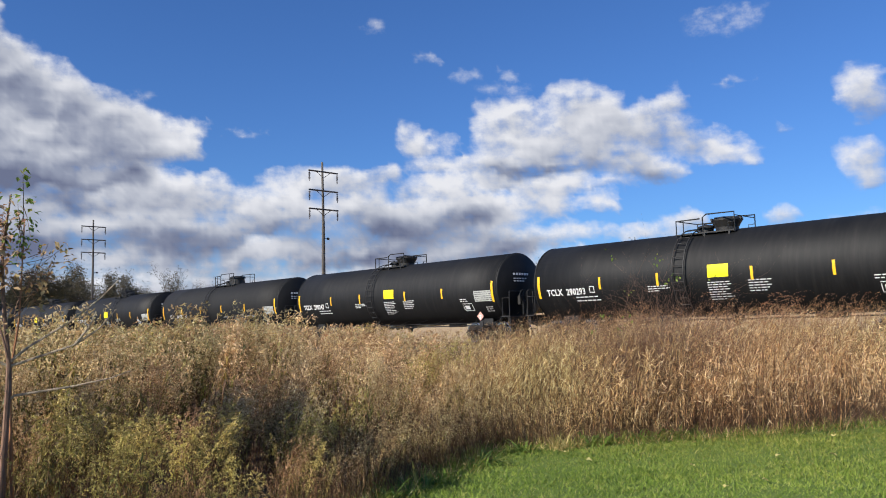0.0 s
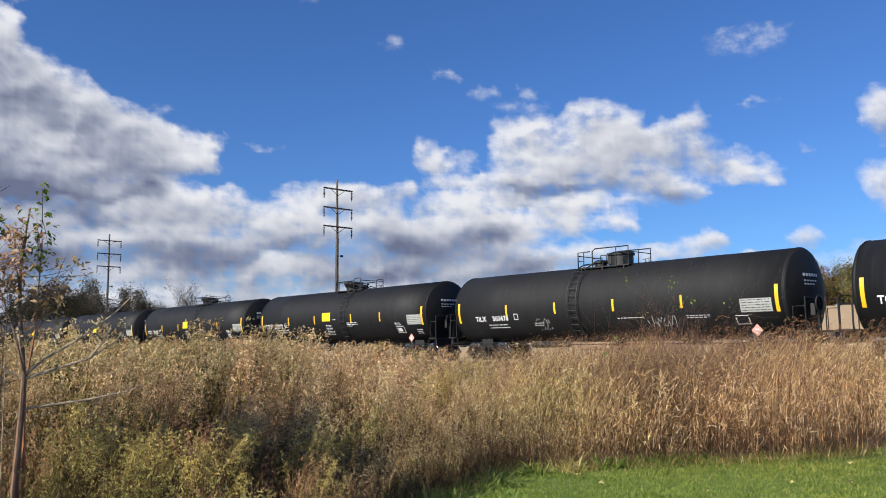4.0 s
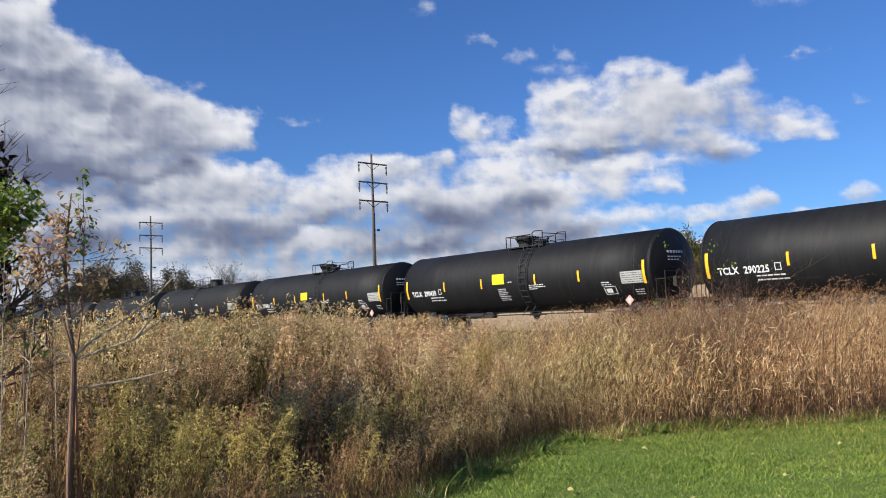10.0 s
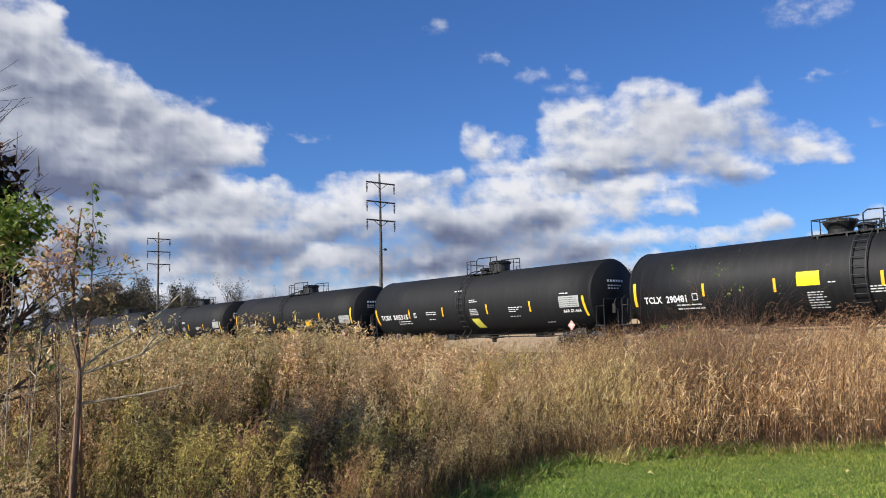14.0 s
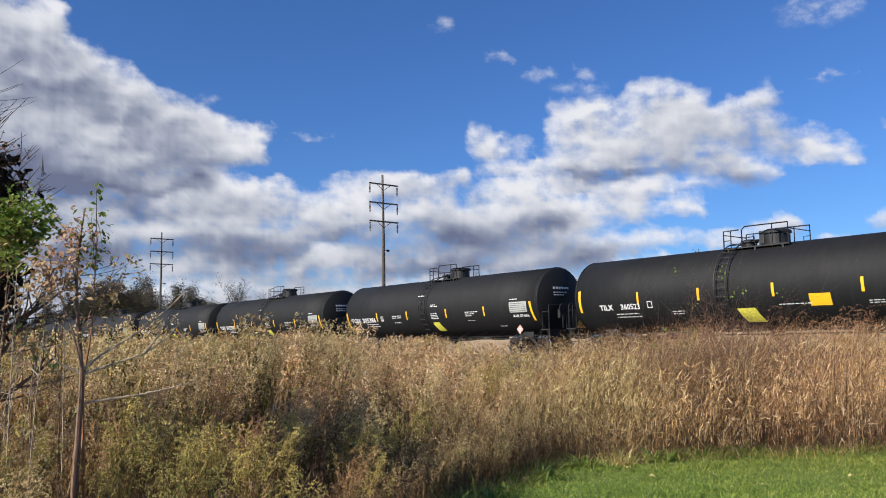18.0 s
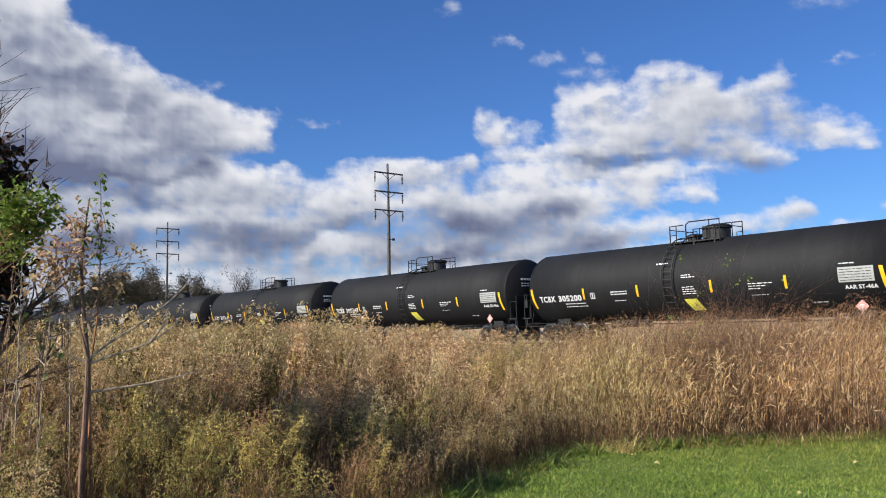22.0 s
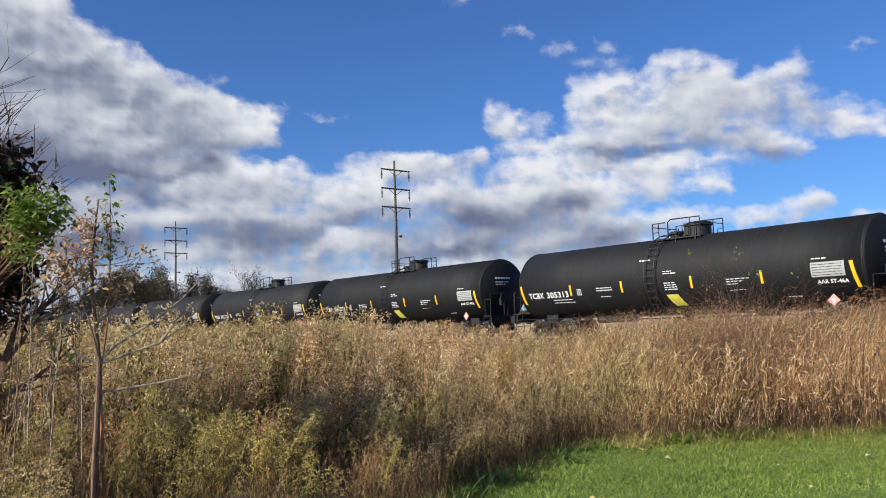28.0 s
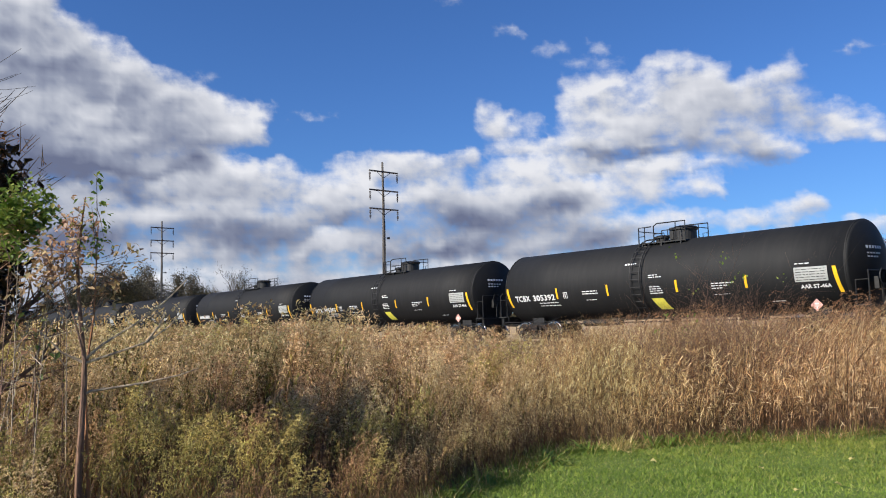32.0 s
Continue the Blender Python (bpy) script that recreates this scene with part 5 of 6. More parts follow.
def bushes(rng):
    """Goldenrod grows in bushes: stems fan out from one foot, and their plumes close into a dome.
    Gives each stem's place, height, lean, tint (0 beige, 1 olive, 2 brown) and the bush's distance."""
    feet = [(*polar(a, q), q, a) for a, q in ((52.3, 12.2), (58.5, 11.4), (61.0, 12.3), (65.0, 11.2), (55.6, 12.6), (68.0, 12.4), (63.2, 13.2))]
    for _ in range(7000):
        d, az = math.sqrt(rng.uniform(4.7 ** 2, 13.8 ** 2)), rng.uniform(43, 90)
        x, y = polar(az, d)
        if in_lawn(x, y) or rng.random() > smooth((az - 41 + 2.5 * math.sin(d * 0.9)) / 7):
            continue
        if all((x - p) ** 2 + (y - q) ** 2 > (0.36 + 0.022 * d) ** 2 for p, q, *_ in feet):
            feet.append((x, y, d, az))
    S, H, L, K, D = [], [], [], [], []
    for x, y, d, az in feet:
        rise = 0.50 * smooth((d - 8.5) / 3.0) * smooth((az - 44) / 8) + 0.36 * smooth((d - 8.5) / 3.5) * smooth((az - 53) / 7)
        tall = rng.uniform(0.84, 1.30) + rise
        tall *= 0.60 + 0.40 * smooth((float(lawn_edge(y)) - x) / 1.4)
        if abs(az - 74.6) < 1.7 and d < 7.0:
            tall = min(tall, 1.25 - 0.155 * d)
        olive = 0.10 + 0.80 * smooth((az - 55) / 3) * smooth((79 - az) / 3) * smooth((9.4 - d) / 1.5) + 0.12 * smooth((d - 11) / 2) * smooth((az - 58) / 5)
        u = rng.random()
        kind = 1 if u < olive else 2 if u > 0.80 - 0.15 * smooth((56 - az) / 6) else 0
        for _ in range(22 if d < 9.3 else 26):
            a, r = rng.uniform(0, math.tau), math.sqrt(rng.uniform(0, 1))
            S.append((x + 0.17 * r * math.cos(a), y + 0.17 * r * math.sin(a)))
            H.append(tall * (1 - 0.46 * r * r) * rng.uniform(0.94, 1.05))
            L.append((0.27 * r * math.cos(a) / tall ** 2 + 0.03, 0.27 * r * math.sin(a) / tall ** 2 + 0.04))
            K.append(kind)
            D.append(d)
    return np.array(S), np.array(H), np.array(L), np.array(K), np.array(D)


def meadow():
    rng = RNG
    V, F, M, n = [], [], [], 0
    at, size, lean, kind, d = bushes(rng)
    # far off and between the bushes the stems stand singly
    lone = meadow_spots(9000, golden_side, rng)
    far_off = np.hypot(lone[:, 0], lone[:, 1])
    mound, own = clumps(lone, 3, 440, 0.66)
    lone_az = np.degrees(np.arctan2(-lone[:, 0], lone[:, 1]))
    lone_size = np.where(far_off > 13.3, 0.66 + 0.74 * mound ** 0.75 + 0.34 * smooth((lone_az - 45) / 10) + 0.14 * smooth((lone_az - 55) / 8), rng.uniform(0.32, 0.66, len(lone)))
    pick = (far_off > 13.3) & (rng.uniform(0, 1, len(lone)) < 0.35 + 0.6 * mound) | (far_off <= 13.3) & (rng.uniform(0, 1, len(lone)) < 0.55)
    # kind 3 fills the gaps in dark brown, painting the shade between bushes
    lone_kind = np.where(far_off > 13.3, np.where(own % 5 == 0, 1, np.where(own % 3 == 0, 2, 0)), 3)
    at = np.concatenate([at, lone[pick, :2]])
    size = np.concatenate([size, lone_size[pick]])
    lean = np.concatenate([lean, LEAN(pick.sum(), 0.05, rng)])
    kind, d = np.concatenate([kind, lone_kind[pick]]), np.concatenate([d, far_off[pick]])
    spots = np.column_stack([at, height(at[:, 0], at[:, 1])])
    for tuft in range(4):
        fluff = (2, 4, 5, 3)[tuft]
        live = (0.72, 0.88, 0.5, 0.2)[tuft]
        near = [goldenrod_kit(40 + i + 7 * tuft, 26, 9 if tuft < 3 else 3, 11, live, 1.05, 2, 1.3, fluff) for i in range(4)]
        far = [goldenrod_kit(150 + i + 7 * tuft, 12, 9 if tuft < 3 else 4, 11, live, 1.2, 1, 1.35, fluff) for i in range(3)]
        last = [goldenrod_kit(255 + i + 7 * tuft, 5, 9, 8, live, 1.6, 1, 1.2, fluff) for i in range(3)]
        for kits, pick in ((near, d < 9.3), (far, (d >= 9.3) & (d < 13.5)), (last, d >= 13.5)):
            pick = pick & (kind == tuft)
            if not pick.any():
                continue
            v, f, m = spread(kits, spots[pick], rng.normal(0.89, 0.9, pick.sum()), size[pick], lean[pick], rng)
            V.append(v), F.append(f + n), M.append(m)
            n += len(v)
    tagged(new("goldenrod", quads_mesh("goldenrod", np.concatenate(V), np.concatenate(F), np.concatenate(M), [GOLD_STEM, GOLD_LEAF, GOLD_FLUFF, BROWN_LEAF, OLIVE_FLUFF, BROWN_FLUFF])), "tall goldenrod gone to seed, olive leaves under beige fluffy plumes", "goldenrod", kind="stuff")
    # a belt of brown, withered stalks along the lawn
    y = rng.uniform(4.2, 9.0, 760)
    x = np.maximum(-7.38 + 0.45 * (8 - y), -7.15 + 0.65 * (y - 8.05)) - 0.08 - np.abs(rng.normal(0, 0.60, len(y)))
    belt = np.stack([x, y, height(x, y)], 1)
    kits = [goldenrod_kit(90 + i, 30, 6, 5, 0.15 + 0.08 * i) for i in range(3)]
    v, f, m = spread(kits, belt, rng.uniform(0, math.tau, len(y)), rng.uniform(0.40, 0.85, len(y)) * (1.0 - 0.2 * smooth((y - 7.6) / 1.2)) * (0.62 + 0.38 * smooth((lawn_edge(y) - x) / 0.7)), LEAN(len(y), 0.05, rng), rng)
    tagged(new("withered_stalks", quads_mesh("withered_stalks", v, f, m, [GOLD_STEM, GOLD_LEAF, GOLD_FLUFF, BROWN_LEAF])), "dark brown withered weed stalks beside the lawn", "weeds", kind="stuff")
    kits = [grass_kit(60 + i, 8, 1 + i % 3) for i in range(6)]
    spots = meadow_spots(7000, lambda x, y, u: ~golden_side(x, y, u) & (lawn_edge(y) - x > 0.9 * smooth((np.degrees(np.arctan2(-x, y)) - 39) / 5)), rng)
    d, az = np.hypot(spots[:, 0], spots[:, 1]), np.degrees(np.arctan2(-spots[:, 0], spots[:, 1]))
    mound, own = clumps(spots, 8, 420, 0.7)
    size = 0.66 + 0.42 * mound + rng.uniform(-0.16, 0.20, len(spots)) + 0.24 * smooth((d - 11) / 3) + 0.20 * smooth((d - 11) / 3) * smooth((44 - az) / 6)
    size *= 0.78 + 0.22 * smooth((lawn_edge(spots[:, 1]) - spots[:, 0]) / 1.0)
    # taller tufts of reddish plumes stand up here and there
    tall = np.array([polar(a, q) for a, q in ((38.5, 13.0), (36.8, 12.4), (33.0, 13.2), (35.0, 14.0), (30.2, 13.0), (27.5, 12.6), (41.0, 14.0), (25.0, 13.5), (32.0, 11.8), (22.5, 13.0))])
    tall = np.repeat(tall, 9, 0) + rng.normal(0, 0.30, (90, 2))
    spots = np.concatenate([spots, np.column_stack([tall, height(tall[:, 0], tall[:, 1])])])
    size = np.concatenate([size, rng.uniform(1.15, 1.55, 90)])
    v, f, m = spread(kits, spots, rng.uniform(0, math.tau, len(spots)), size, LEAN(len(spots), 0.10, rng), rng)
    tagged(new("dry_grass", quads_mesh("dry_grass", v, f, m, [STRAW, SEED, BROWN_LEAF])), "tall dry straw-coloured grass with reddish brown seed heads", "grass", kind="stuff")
    # slim reeds with plumes blown over, in front of the track
    reeds = [(34.8, 13.0, 2.0), (33.6, 13.6, 2.05), (31.4, 13.2, 2.0), (29.2, 13.0, 2.1), (26.0, 13.4, 2.1), (24.0, 13.0, 2.12), (21.3, 13.4, 2.15), (27.6, 14.0, 2.0), (36.3, 13.4, 1.95), (22.6, 14.0, 2.05)]
    spots = np.array([(*polar(a, q), 0.0) for a, q, top in reeds])
    spots = np.repeat(spots, 3, 0) + np.concatenate([rng.normal(0, 0.16, (3 * len(reeds), 2)), np.zeros((3 * len(reeds), 1))], 1)
    spots[:, 2] = height(spots[:, 0], spots[:, 1])
    size = np.repeat([top for a, q, top in reeds], 3) * rng.uniform(0.86, 1.0, len(spots)) - spots[:, 2]
    v, f, m = spread([plume_kit(300 + i) for i in range(4)], spots, rng.normal(0.89, 0.3, len(spots)), size, LEAN(len(spots), 0.02, rng), rng)
    tagged(new("plume_reeds", quads_mesh("plume_reeds", v, f, m, [STRAW, SEED, BROWN_LEAF])), "slim dry reeds with dark brown plumes bent by wind", "reeds", kind="stuff")


meadow()


def toward(az, el, d):
    """The place d metres off in that direction from the standing point."""
    return Vector((-math.sin(radians(az)) * d, math.cos(radians(az)) * d, 1.6 + math.tan(radians(el)) * d))


def broad_leaf(h, p, size, mat, rng, droop=0.5):
    """A leaf folded along its rib, hanging from p."""
    a = rng.uniform(0, math.tau)
    d = Vector((math.cos(a), math.sin(a), rng.uniform(-1.2, 0.5))).normalized()
    s = d.cross(Vector((rng.normal(0, 0.4), rng.normal(0, 0.4), 1))).normalized()
    n = s.cross(d)
    p = Vector(p)
    rib = [p, p + d * size * 0.5 - n * size * 0.04, p + d * size - Vector((0, 0, droop * size * 0.3))]
    w = size * rng.uniform(0.26, 0.36)
    l, r = rib[1] - s * w + n * size * 0.07, rib[1] + s * w + n * size * 0.07
    h.add([tuple(q) for q in (rib[0], l, rib[1], r, rib[2])], [(0, 1, 2, 2), (0, 2, 3, 3), (1, 4, 2, 2), (2, 4, 3, 3)], [mat] * 4)


def leaf_quad(h, p, size, mat, rng):
    """A lighter leaf: one bent kite."""
    a = Vector((rng.normal(), rng.normal(), rng.normal() - 0.6)).normalized()
    b = a.orthogonal().normalized()
    p = Vector(p)
    h.add([tuple(p), tuple(p + a * size * 0.5 + b * size * 0.32), tuple(p + a * size), tuple(p + a * size * 0.5 - b * size * 0.32)], [(0, 1, 2, 3)], [mat])


def bough(bm, pts, r0, r1, sides=6):
    n = len(pts) - 1
    tube(bm, pts, [r0 + (r1 - r0) * i / n for i in range(n + 1)], sides, False)


def folded_leaves(t, ends, per, size, fan, mat, rng, name="leaves", label=""):
    """Leaves folded along their ribs, in bunches round twig ends."""
    h = Heap()
    for e in ends:
        for _ in range(per):
            broad_leaf(h, e + Vector(rng.normal(0, fan, 3)), size * rng.uniform(0.5, 1.2), 0, rng)
    v, f, m = h.arrays()
    me = bpy.data.meshes.new(name)
    me.from_pydata(v.tolist(), [], [tuple(dict.fromkeys(q)) for q in f.tolist()])
    me.materials.append(mat)
    c = new(name, me)
    c.parent = t
    c["kind"] = "stuff"
    if label:
        c["label"] = label
    return c


def sapling():
    """A thin young tree with two stems, bare pale boughs and bunches of last leaves."""
    D, rng = 7.0, np.random.default_rng(31)
    base = toward(74.7, -8.3, D)
    base.z = float(height(base.x, base.y)) - 0.03
    t = new("sapling")
    t.location = base
    rel = lambda row, dd=0.0: [toward(a, e, D + dd) - base for a, e in row]
    bm = bmesh.new()
    bough(bm, [Vector((0, 0, 0))] + rel([(74.7, -8.3), (74.6, -6.0), (74.5, -3.2), (74.5, -1.5), (74.9, 2.5), (75.0, 5.1), (74.8, 7.3), (74.6, 8.9)]), 0.031, 0.005, 8)
    part("stem", bm, SAP_BARK, t, "dark reddish brown stem")
    bm = bmesh.new()
    bough(bm, [Vector((0.05, 0.08, 0))] + rel([(74.35, -5.0), (74.4, -2.1), (74.0, 1.1), (73.9, 4.4), (73.8, 7.4)], 0.05), 0.017, 0.003)
    part("stem", bm, ORANGE_BARK, t, "orange brown stem")
    bm = bmesh.new()
    bough(bm, rel([(74.5, -1.4), (75.1, 1.0), (75.9, 3.3), (76.6, 5.6)], -0.05), 0.010, 0.003)
    part("stem", bm, SAP_BARK, t)
    for row in ([(74.4, -1.4), (73.5, -0.6), (71.2, 0.9), (69.4, 2.4), (68.3, 3.6)], [(74.4, -1.7), (73.2, -1.3), (70.8, -0.5), (69.4, 0.5), (68.4, 1.7)], [(74.5, -3.7), (74.1, -3.5), (70.8, -3.1), (68.7, -2.7), (67.5, -2.3)], [(74.5, -1.7), (75.8, -1.0), (77.2, 0.5)], [(70.8, -0.5), (70.0, 0.6), (69.6, 1.6)]):
        bm = bmesh.new()
        bough(bm, rel(row), 0.012, 0.004, 6)
        part("bough", bm, TWIG, t, "bare pale bough")
    # bunches of leaves: middle, spread, twigs, leaves a twig, size, stem that bears them
    bunches = (("green_leaves", GREEN_LEAF, "last green leaves", ((74.0, 6.9, 0.35, 1.5, 16, 4, 0.075, 73.9), (75.0, 6.6, 0.4, 1.2, 5, 2, 0.06, 74.9))),
               ("pink_leaves", PINK_LEAF, "pinkish withered leaves", ((75.1, 7.4, 0.6, 1.1, 18, 4, 0.06, 74.8), (76.0, 5.6, 0.8, 0.9, 14, 4, 0.065, 75.9))),
               ("tan_leaves", TAN_LEAF, "tan curled leaves", ((77.0, 4.5, 0.8, 0.9, 20, 4, 0.07, 76.4), (75.4, 4.2, 0.5, 0.8, 12, 3, 0.06, 75.0), (72.4, 4.9, 0.35, 0.8, 10, 4, 0.07, 73.6), (73.5, 3.1, 0.5, 0.9, 12, 3, 0.06, 74.0))))
    bm = bmesh.new()
    for name, mat, label, groups in bunches:
        tips = []
        for a, e, sa, se, twigs, per, size, stem in groups:
            for _ in range(twigs):
                q = toward(rng.normal(a, sa), rng.normal(e, se), D + rng.normal(0, 0.12)) - base
                p0 = toward(stem, e - 0.7 + rng.normal(0, se * 0.7), D) - base
                bough(bm, [p0, p0.lerp(q, 0.5) + Vector((0, 0, 0.03)), q], 0.0035, 0.0015, 3)
                tips += [q + Vector(rng.normal(0, 0.03, 3)) for _ in range(per)]
        folded_leaves(t, tips, 2, 0.058, 0.035, mat, rng, name, label)
    part("twig_spray", bm, SAP_BARK, t)["kind"] = "stuff"
    tagged(t, "thin young tree with withering green and pinkish leaves among goldenrod", "sapling")


sapling()


def thin_stems():
    """Slim bare shoots round the sapling, each a plant of its own."""
    rng = np.random.default_rng(37)
    for i in range(16):
        az, d = rng.uniform(75.2, 80.5), rng.uniform(6.2, 9.0)
        p = toward(az, 0, d)
        g = float(height(p.x, p.y))
        t = new("young_shoot")
        t.location = (p.x, p.y, g - 0.02)
        top = rng.uniform(1.7, 2.45)
        lean = rng.normal(0, 0.16, 2)
        bm = bmesh.new()
        bough(bm, [Vector((lean[0] * u * u, lean[1] * u * u, u * top)) for u in (0, 0.35, 0.7, 1)], 0.007, 0.0025, 5)
        tips = []
        for k in range(7):
            u = rng.uniform(0.45, 1.0)
            p0 = Vector((lean[0] * u * u, lean[1] * u * u, u * top))
            p1 = p0 + Vector((rng.normal(0, 0.12), rng.normal(0, 0.12), rng.uniform(0.03, 0.2)))
            bough(bm, [p0, p1], 0.004, 0.002, 4)
            tips.append(p1)
        part("stem", bm, SAP_BARK if i % 2 else TWIG, t)
        folded_leaves(t, tips, 3, 0.06, 0.05, SAP_LEAF, rng)
        tagged(t, "slim bare shoot with a few pinkish withered leaves", "shoot", "shoots round the young tree")


thin_stems()


def broad_tree():
    """A small tree with a dark dense heart: russet leaves above, green ones in front, bare tips."""
    rng = np.random.default_rng(41)
    base = toward(81.6, 0, 8.4)
    base.z = float(height(base.x, base.y)) - 0.03
    t = new("leafy_tree")
    t.location = base
    rel = lambda a, e, d: toward(a, e, d) - base
    bm, ends = bmesh.new(), []
    limb(bm, Vector((0, 0, 0)), Vector((0.02, 0.03, 1)), 2.9, 0.10, 3, rng, ends, 0.2, 0.25)
    part("trunk", bm, SAP_BARK, t)
    # near-black leaves stand in for the dark trunk and shade inside the crown
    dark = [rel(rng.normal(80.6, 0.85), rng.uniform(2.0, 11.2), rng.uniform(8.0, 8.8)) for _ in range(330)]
    russet = [rel(rng.normal(80.9, 1.0), rng.uniform(9.5, 12.5), rng.uniform(8.0, 8.7)) for _ in range(90)]
    green = [rel(rng.normal(78.95, 0.45), rng.uniform(5.0, 9.3), rng.uniform(7.3, 7.7)) for _ in range(46)]
    green += [rel(rng.normal(77.5, 0.4), rng.normal(7.9, 0.75), rng.uniform(7.3, 7.7)) for _ in range(30)]
    bm = bmesh.new()
    for g in green + dark[::8] + russet[::4]:
        bough(bm, [Vector((0, 0, g.z - 0.45)), g * 0.6 + Vector((0, 0, g.z * 0.4 - 0.15)), g], 0.008, 0.002, 4)
    for a, e in ((75.8, 10.2), (76.6, 11.0), (77.0, 9.9), (77.6, 12.0), (78.6, 13.0), (79.2, 14.2), (79.8, 13.6), (80.6, 14.8), (79.5, 12.4)):
        q = rel(a, e, 8.2)
        bough(bm, [Vector((0, 0, q.z - 0.8)), q * 0.45 + Vector((0, 0, q.z * 0.55 - 0.5)), q * 0.8 + Vector((0.02, -0.03, q.z * 0.2 - 0.16)), q], 0.010, 0.002, 4)
        for _ in range(6):
            k = rng.uniform(0.55, 0.95)
            w = q * k + Vector((0, 0, (q.z - 0.35) * (1 - k)))
            bough(bm, [w, w + Vector(rng.normal(0, 0.10, 3)) + Vector((0, 0, 0.10))], 0.005, 0.002, 3)
    part("twig_spray", bm, SAP_BARK, t)["kind"] = "stuff"
    folded_leaves(t, dark, 14, 0.11, 0.11, DARK_LEAF, rng, "dark_leaves", "near-black leaves filling in the shaded heart")
    folded_leaves(t, russet, 5, 0.06, 0.08, RUSSET_LEAF, rng, "russet_leaves", "russet upper leaves")
    folded_leaves(t, green, 12, 0.075, 0.07, GREEN_LEAF, rng, "green_leaves", "broad bright green leaves")
    tagged(t, "small tree with dark heart, green leaves and russet top", "tree")


broad_tree()


def woody_shrub(az, d, tall, seed, label, leafy=10):
    rng = np.random.default_rng(seed)
    p = toward(az, 0, d)
    t = new("shrub")
    t.location = (p.x, p.y, float(height(p.x, p.y)) - 0.03)
    bm, ends = bmesh.new(), []
    for i in range(22):
        a = rng.uniform(0, math.tau)
        out = rng.uniform(0.15, 0.75)
        limb(bm, Vector((rng.normal(0, 0.08), rng.normal(0, 0.08), 0)), Vector((math.cos(a) * out, math.sin(a) * out, 1)).normalized(), tall * rng.uniform(0.6, 1.0), 0.008, 2, rng, ends, 0.18, 0.05)
    part("branchwork", bm, SAP_BARK, t)["kind"] = "stuff"
    h = Heap()
    crown = sorted(ends, key=lambda e: -e.z)[:max(6, len(ends) // 9)]
    for i in range(leafy):
        e = crown[int(rng.integers(len(crown)))]
        for _ in range(6):
            leaf_quad(h, e + Vector(rng.normal(0, 0.05, 3)), rng.uniform(0.03, 0.065), 0, rng)
    c = new("leaves", h.mesh("leaves", [GREEN_LEAF]))
    c.parent = t
    tagged(t, label, "shrub")


woody_shrub(33.6, 13.6, 1.75, 53, "dark reddish brown tangle of bare twigs in dry grass", 2)
woody_shrub(35.4, 13.0, 1.6, 54, "bare brown tangled shrub in dry grass", 2)
woody_shrub(31.6, 14.0, 2.1, 51, "bare woody shrub with a few yellow-green leaves in dry grass", 5)
woody_shrub(28.6, 16.5, 1.6, 52, "low bare tangled shrub in dry grass", 1)


def leaf_clump(name, az, d, z, count, size, mat, label, seed, tall=0.35):
    """A low clump of long arching leaves."""
    rng = np.random.default_rng(seed)
    p = toward(az, 0, d)
    h = Heap()
    for _ in range(count):
        a = rng.uniform(0, math.tau)
        o = Vector((rng.normal(0, 0.10), rng.normal(0, 0.10), 0))
        strip(h, o, (math.cos(a) * 0.7, math.sin(a) * 0.7, rng.uniform(0.5, 1.6)), tall * rng.uniform(0.6, 1.3), size * rng.uniform(0.6, 1.2), rng.uniform(0.8, 2.2), 0, rng, 3)
    ob = new(name, h.mesh(name, [mat]))
    ob.location = (p.x, p.y, float(height(p.x, p.y)) - 0.01)
    tagged(ob, label, "weed", kind="")


STRAW_LEAF = leaf_mat("pale_straw_leaf", [(0.0, (0.42, 0.32, 0.12)), (1.0, (0.75, 0.62, 0.33))])
leaf_clump("grass_tuft", 38.9, 10.9, 0, 130, 0.016, STRAW_LEAF, "pale straw-coloured tuft of arching grass at the lawn's edge", 71, 0.42)
leaf_clump("grass_tuft", 54.9, 6.6, 0, 90, 0.018, BROWN_LEAF, "brown withered tuft of drooping leaves in the weeds", 72, 0.45)
for i, (az, d) in enumerate(((37.0, 11.2), (35.6, 11.4), (33.6, 11.7), (32.0, 12.0), (30.6, 12.1), (41.5, 10.6), (44.0, 9.7), (48.0, 8.6), (50.5, 7.9))):
    leaf_clump("green_weed", az, d, 0, 70, 0.045, GREEN_LEAF, "low green broad-leaved weed at the edge of the lawn", 80 + i, 0.30)


def verge_grass():
    """Unmown green and straw grass along the lawn's edge."""
    rng = np.random.default_rng(91)
    y = rng.uniform(4.2, 13.5, 5200)
    x = np.maximum(-7.38 + 0.45 * (8 - y), -7.15 + 0.65 * (y - 8.05)) + rng.normal(-0.12, 0.16, len(y))
    heap = Heap()
    for px, py in zip(x, y):
        a = rng.uniform(0, math.tau)
        strip(heap, (px, py, float(height(px, py)) - 0.01), (math.cos(a) * 0.5, math.sin(a) * 0.5, 1.2), rng.uniform(0.08, 0.26), rng.uniform(0.006, 0.011), rng.uniform(0.3, 2.0), 0 if rng.random() < 0.75 else 1, rng, 3)
    tagged(new("verge_grass", heap.mesh("verge_grass", [LAWN, STRAW])), "longer unmown green grass fringing the lawn", "grass", kind="stuff")


verge_grass()


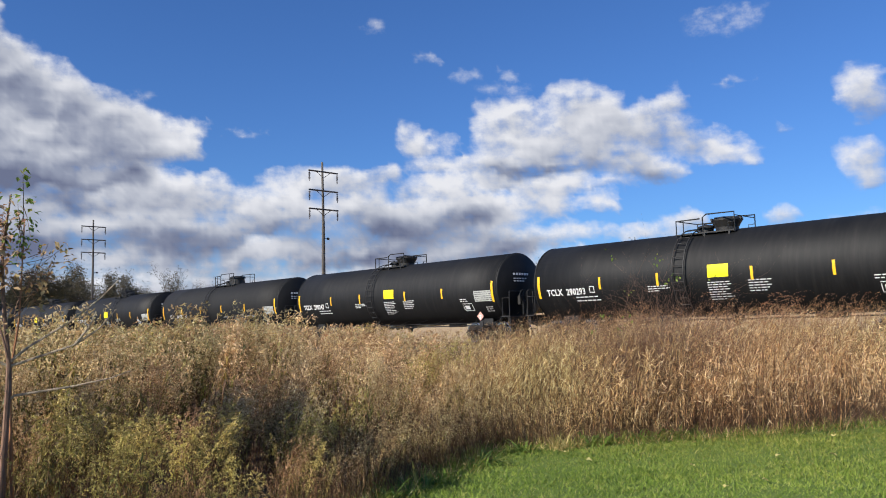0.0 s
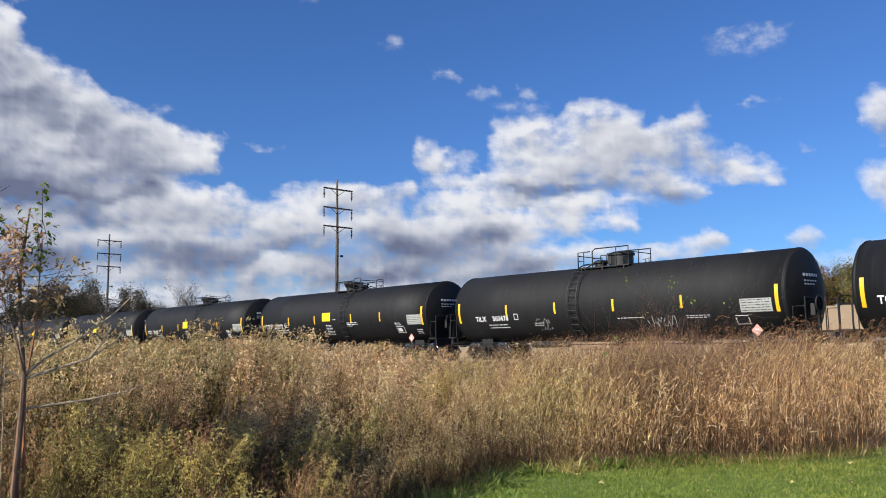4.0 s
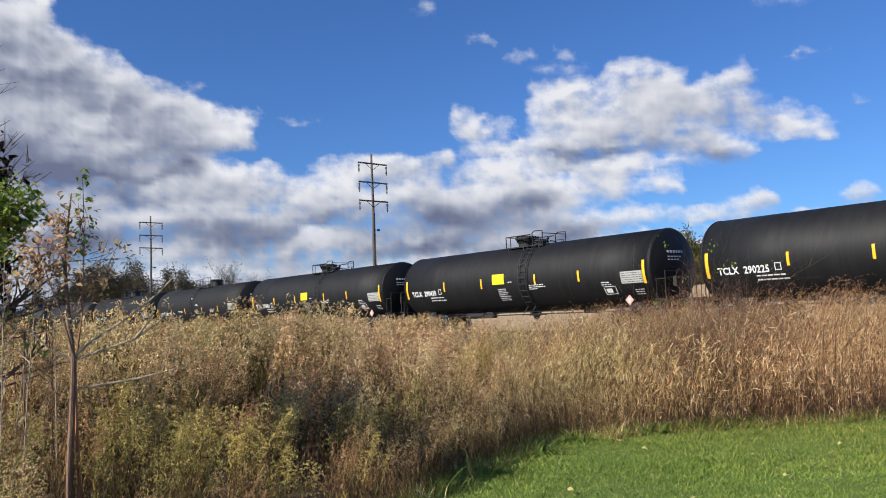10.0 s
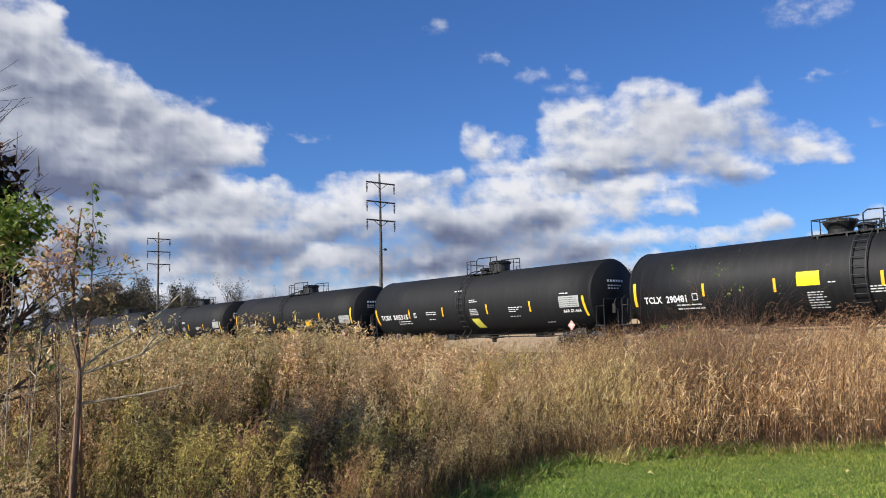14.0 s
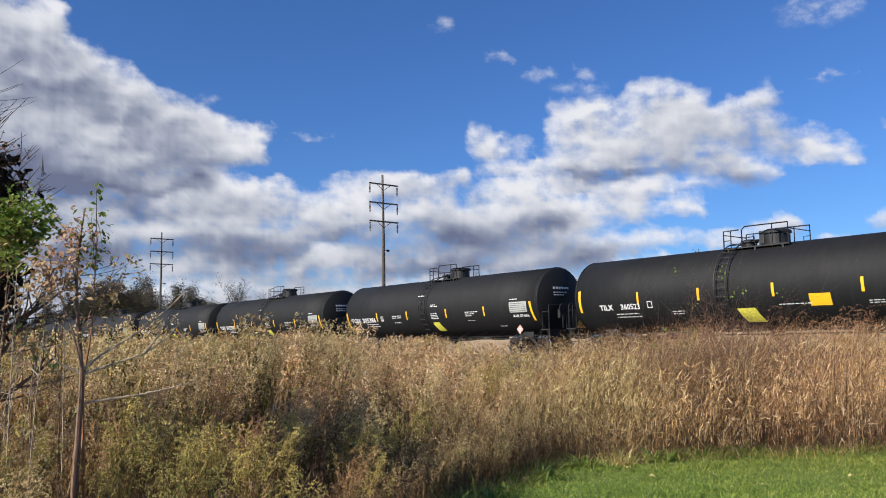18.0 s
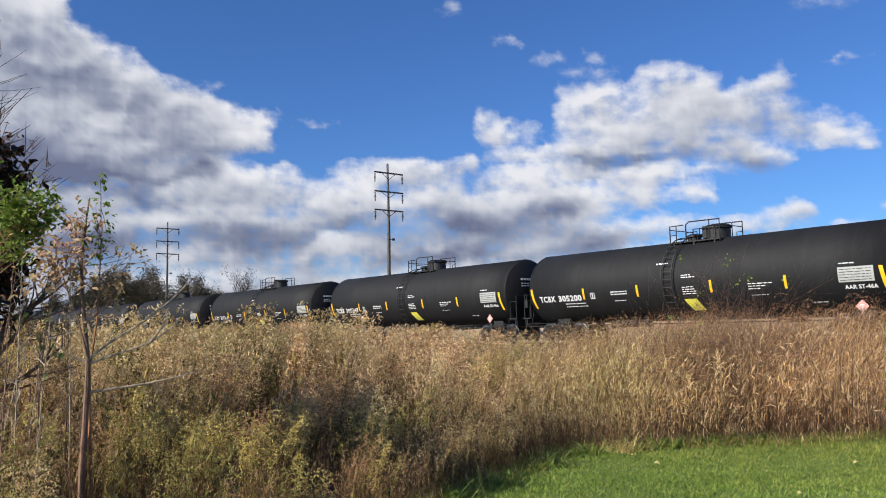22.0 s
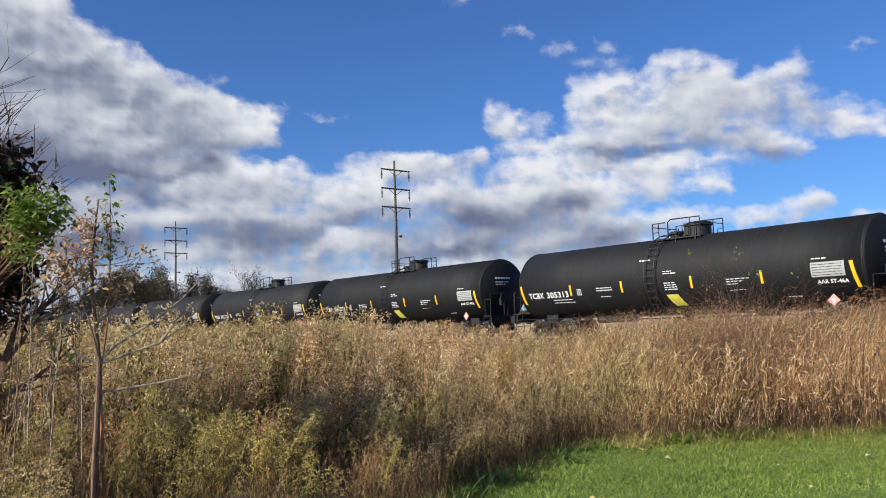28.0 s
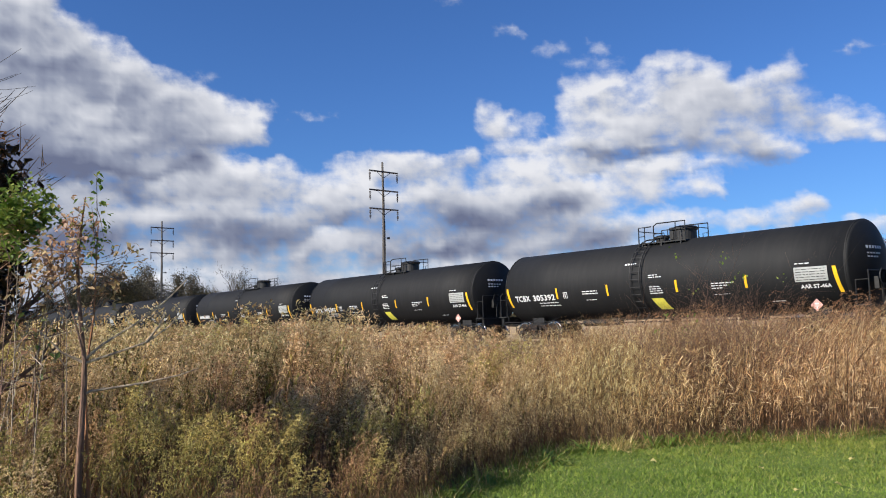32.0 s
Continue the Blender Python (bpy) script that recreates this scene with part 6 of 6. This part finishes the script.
def track_bushes():
    """Bare dark thickets along the track where it runs off."""
    for i, (x, y, s) in enumerate(((-118, 24.5, 5.0), (-131, 25.0, 5.6), (-108, 23.6, 3.8), (-146, 24.5, 6.0), (-160, 24.0, 6.5), (-98, 23.0, 3.0), (-175, 24, 6.5))):
        tree("thicket", x, y, s, 120 + i, FAR_LEAF, "dark leafless thicket beside the railway track", 2, 0.13, 0.3, 3, None, 0.3, True)


track_bushes()


def lawn():
    """Short grass blades on the mown part, with fallen leaves."""
    rng = np.random.default_rng(9)
    n = 190000
    d = np.sqrt(rng.uniform(4.0 ** 2, 14.0 ** 2, n))
    az = np.radians(rng.uniform(6, 68, n))
    x, y = -np.sin(az) * d, np.cos(az) * d
    ok = in_lawn(x, y)
    x, y = x[ok], y[ok]
    n = len(x)
    tall = rng.uniform(0.018, 0.045, n) * (0.8 + 0.35 * np.sin(x * 2.3) * np.sin(y * 1.9))
    a = rng.uniform(0, math.tau, n)
    w = rng.uniform(0.003, 0.006, n)
    dx, dy = np.cos(a) * w, np.sin(a) * w
    lx, ly = rng.normal(0, 0.75, n) * tall, rng.normal(0, 0.75, n) * tall
    z = height(x, y)
    P = lambda px, py, pz: np.stack([px, py, pz], 1)
    v = np.stack([P(x - dx, y - dy, z), P(x + dx, y + dy, z), P(x + lx + dx * 0.3, y + ly + dy * 0.3, z + tall), P(x + lx - dx * 0.3, y + ly - dy * 0.3, z + tall)], 1).reshape(-1, 3)
    f = np.arange(4 * n).reshape(n, 4)
    tagged(new("lawn_grass", quads_mesh("lawn_grass", v, f, np.zeros(n), [LAWN])), "short mown green lawn grass", "grass", kind="stuff")
    k = 0
    while k < 26:
        px, py = rng.uniform(-8, 0), rng.uniform(4.5, 12)
        if not in_lawn(px, py):
            continue
        k += 1
        h = Heap()
        s, c0 = rng.uniform(0.02, 0.045), rng.uniform(0, math.tau)
        ring = [(s * (1 + 0.25 * math.cos(3 * a)) * math.cos(a + c0), s * 0.7 * math.sin(a + c0), 0.012 * math.cos(2 * a)) for a in np.linspace(0, math.tau, 8, endpoint=False)]
        h.add(ring + [(0, 0, -0.006)], [(0, 1, 2, 8), (2, 3, 4, 8), (4, 5, 6, 8), (6, 7, 0, 8)], [0] * 4)
        ob = new("fallen_leaf", h.mesh("fallen_leaf", [FALLEN]))
        ob.matrix_basis = pose(px, py, float(height(px, py)) + 0.055, rng.uniform(-20, 20), rng.uniform(-20, 20), 0)
        tagged(ob, "pale yellow fallen leaf lying on the lawn", "leaf", "fallen leaves on the lawn")


lawn()


# ---- motion of things ----
# how far the train has rolled, second by second
ROLLED = [(0, 1.68), (1, 9.38), (2, 17.08), (3, 24.80), (6, 48.2), (7, 56.1), (8, 64.1), (9, 72.25), (10, 80.45), (11, 88.66), (12, 96.93), (13, 105.15), (14, 113.45), (17, 138.55), (18, 146.98), (19, 155.45),
          (20, 163.9), (21, 172.5), (22, 181.2), (23, 189.97), (24, 198.82), (25, 207.84), (28, 235.06), (29, 244.1), (30, 253.3), (31, 262.55), (32, 271.95)]


def rolled(t):
    """Smooth distance between the known seconds."""
    for (t0, s0), (t1, s1) in zip(ROLLED, ROLLED[1:]):
        if t <= t1:
            return s0 + (s1 - s0) * (t - t0) / (t1 - t0)
    return ROLLED[-1][1]


def motions():
    for i, car in enumerate(cars):
        walk(car, [(t, pose(car_x(i) + s, TRACK_Y, RAIL_Z)) for t, s in ROLLED])
    turns = [(k / 15.0, pose(0, 0, 0, 0, math.degrees(rolled(k / 15.0) / 0.46) % 360.0, 0)) for k in range(481)]
    first = None
    for car in cars:
        for w in car.children_recursive:
            if w.name.startswith("wheelset"):
                if first is None:
                    first = w
                    walk(w, turns)
                else:
                    w.rotation_mode = "QUATERNION"
                    w.animation_data_create().action = first.animation_data.action
                    w.animation_data.action_slot = first.animation_data.action_slot
    # the clouds drift with the wind
    side, near = Vector((0.63, 0.78, 0)), Vector((0.77, -0.63, 0))
    walk(cloud_bank, [(t, Matrix.Translation(side * 1.6 * (t - 13) + near * 6.5 * (t - 13))) for t in (0, 8, 16, 24, 32)])


motions()
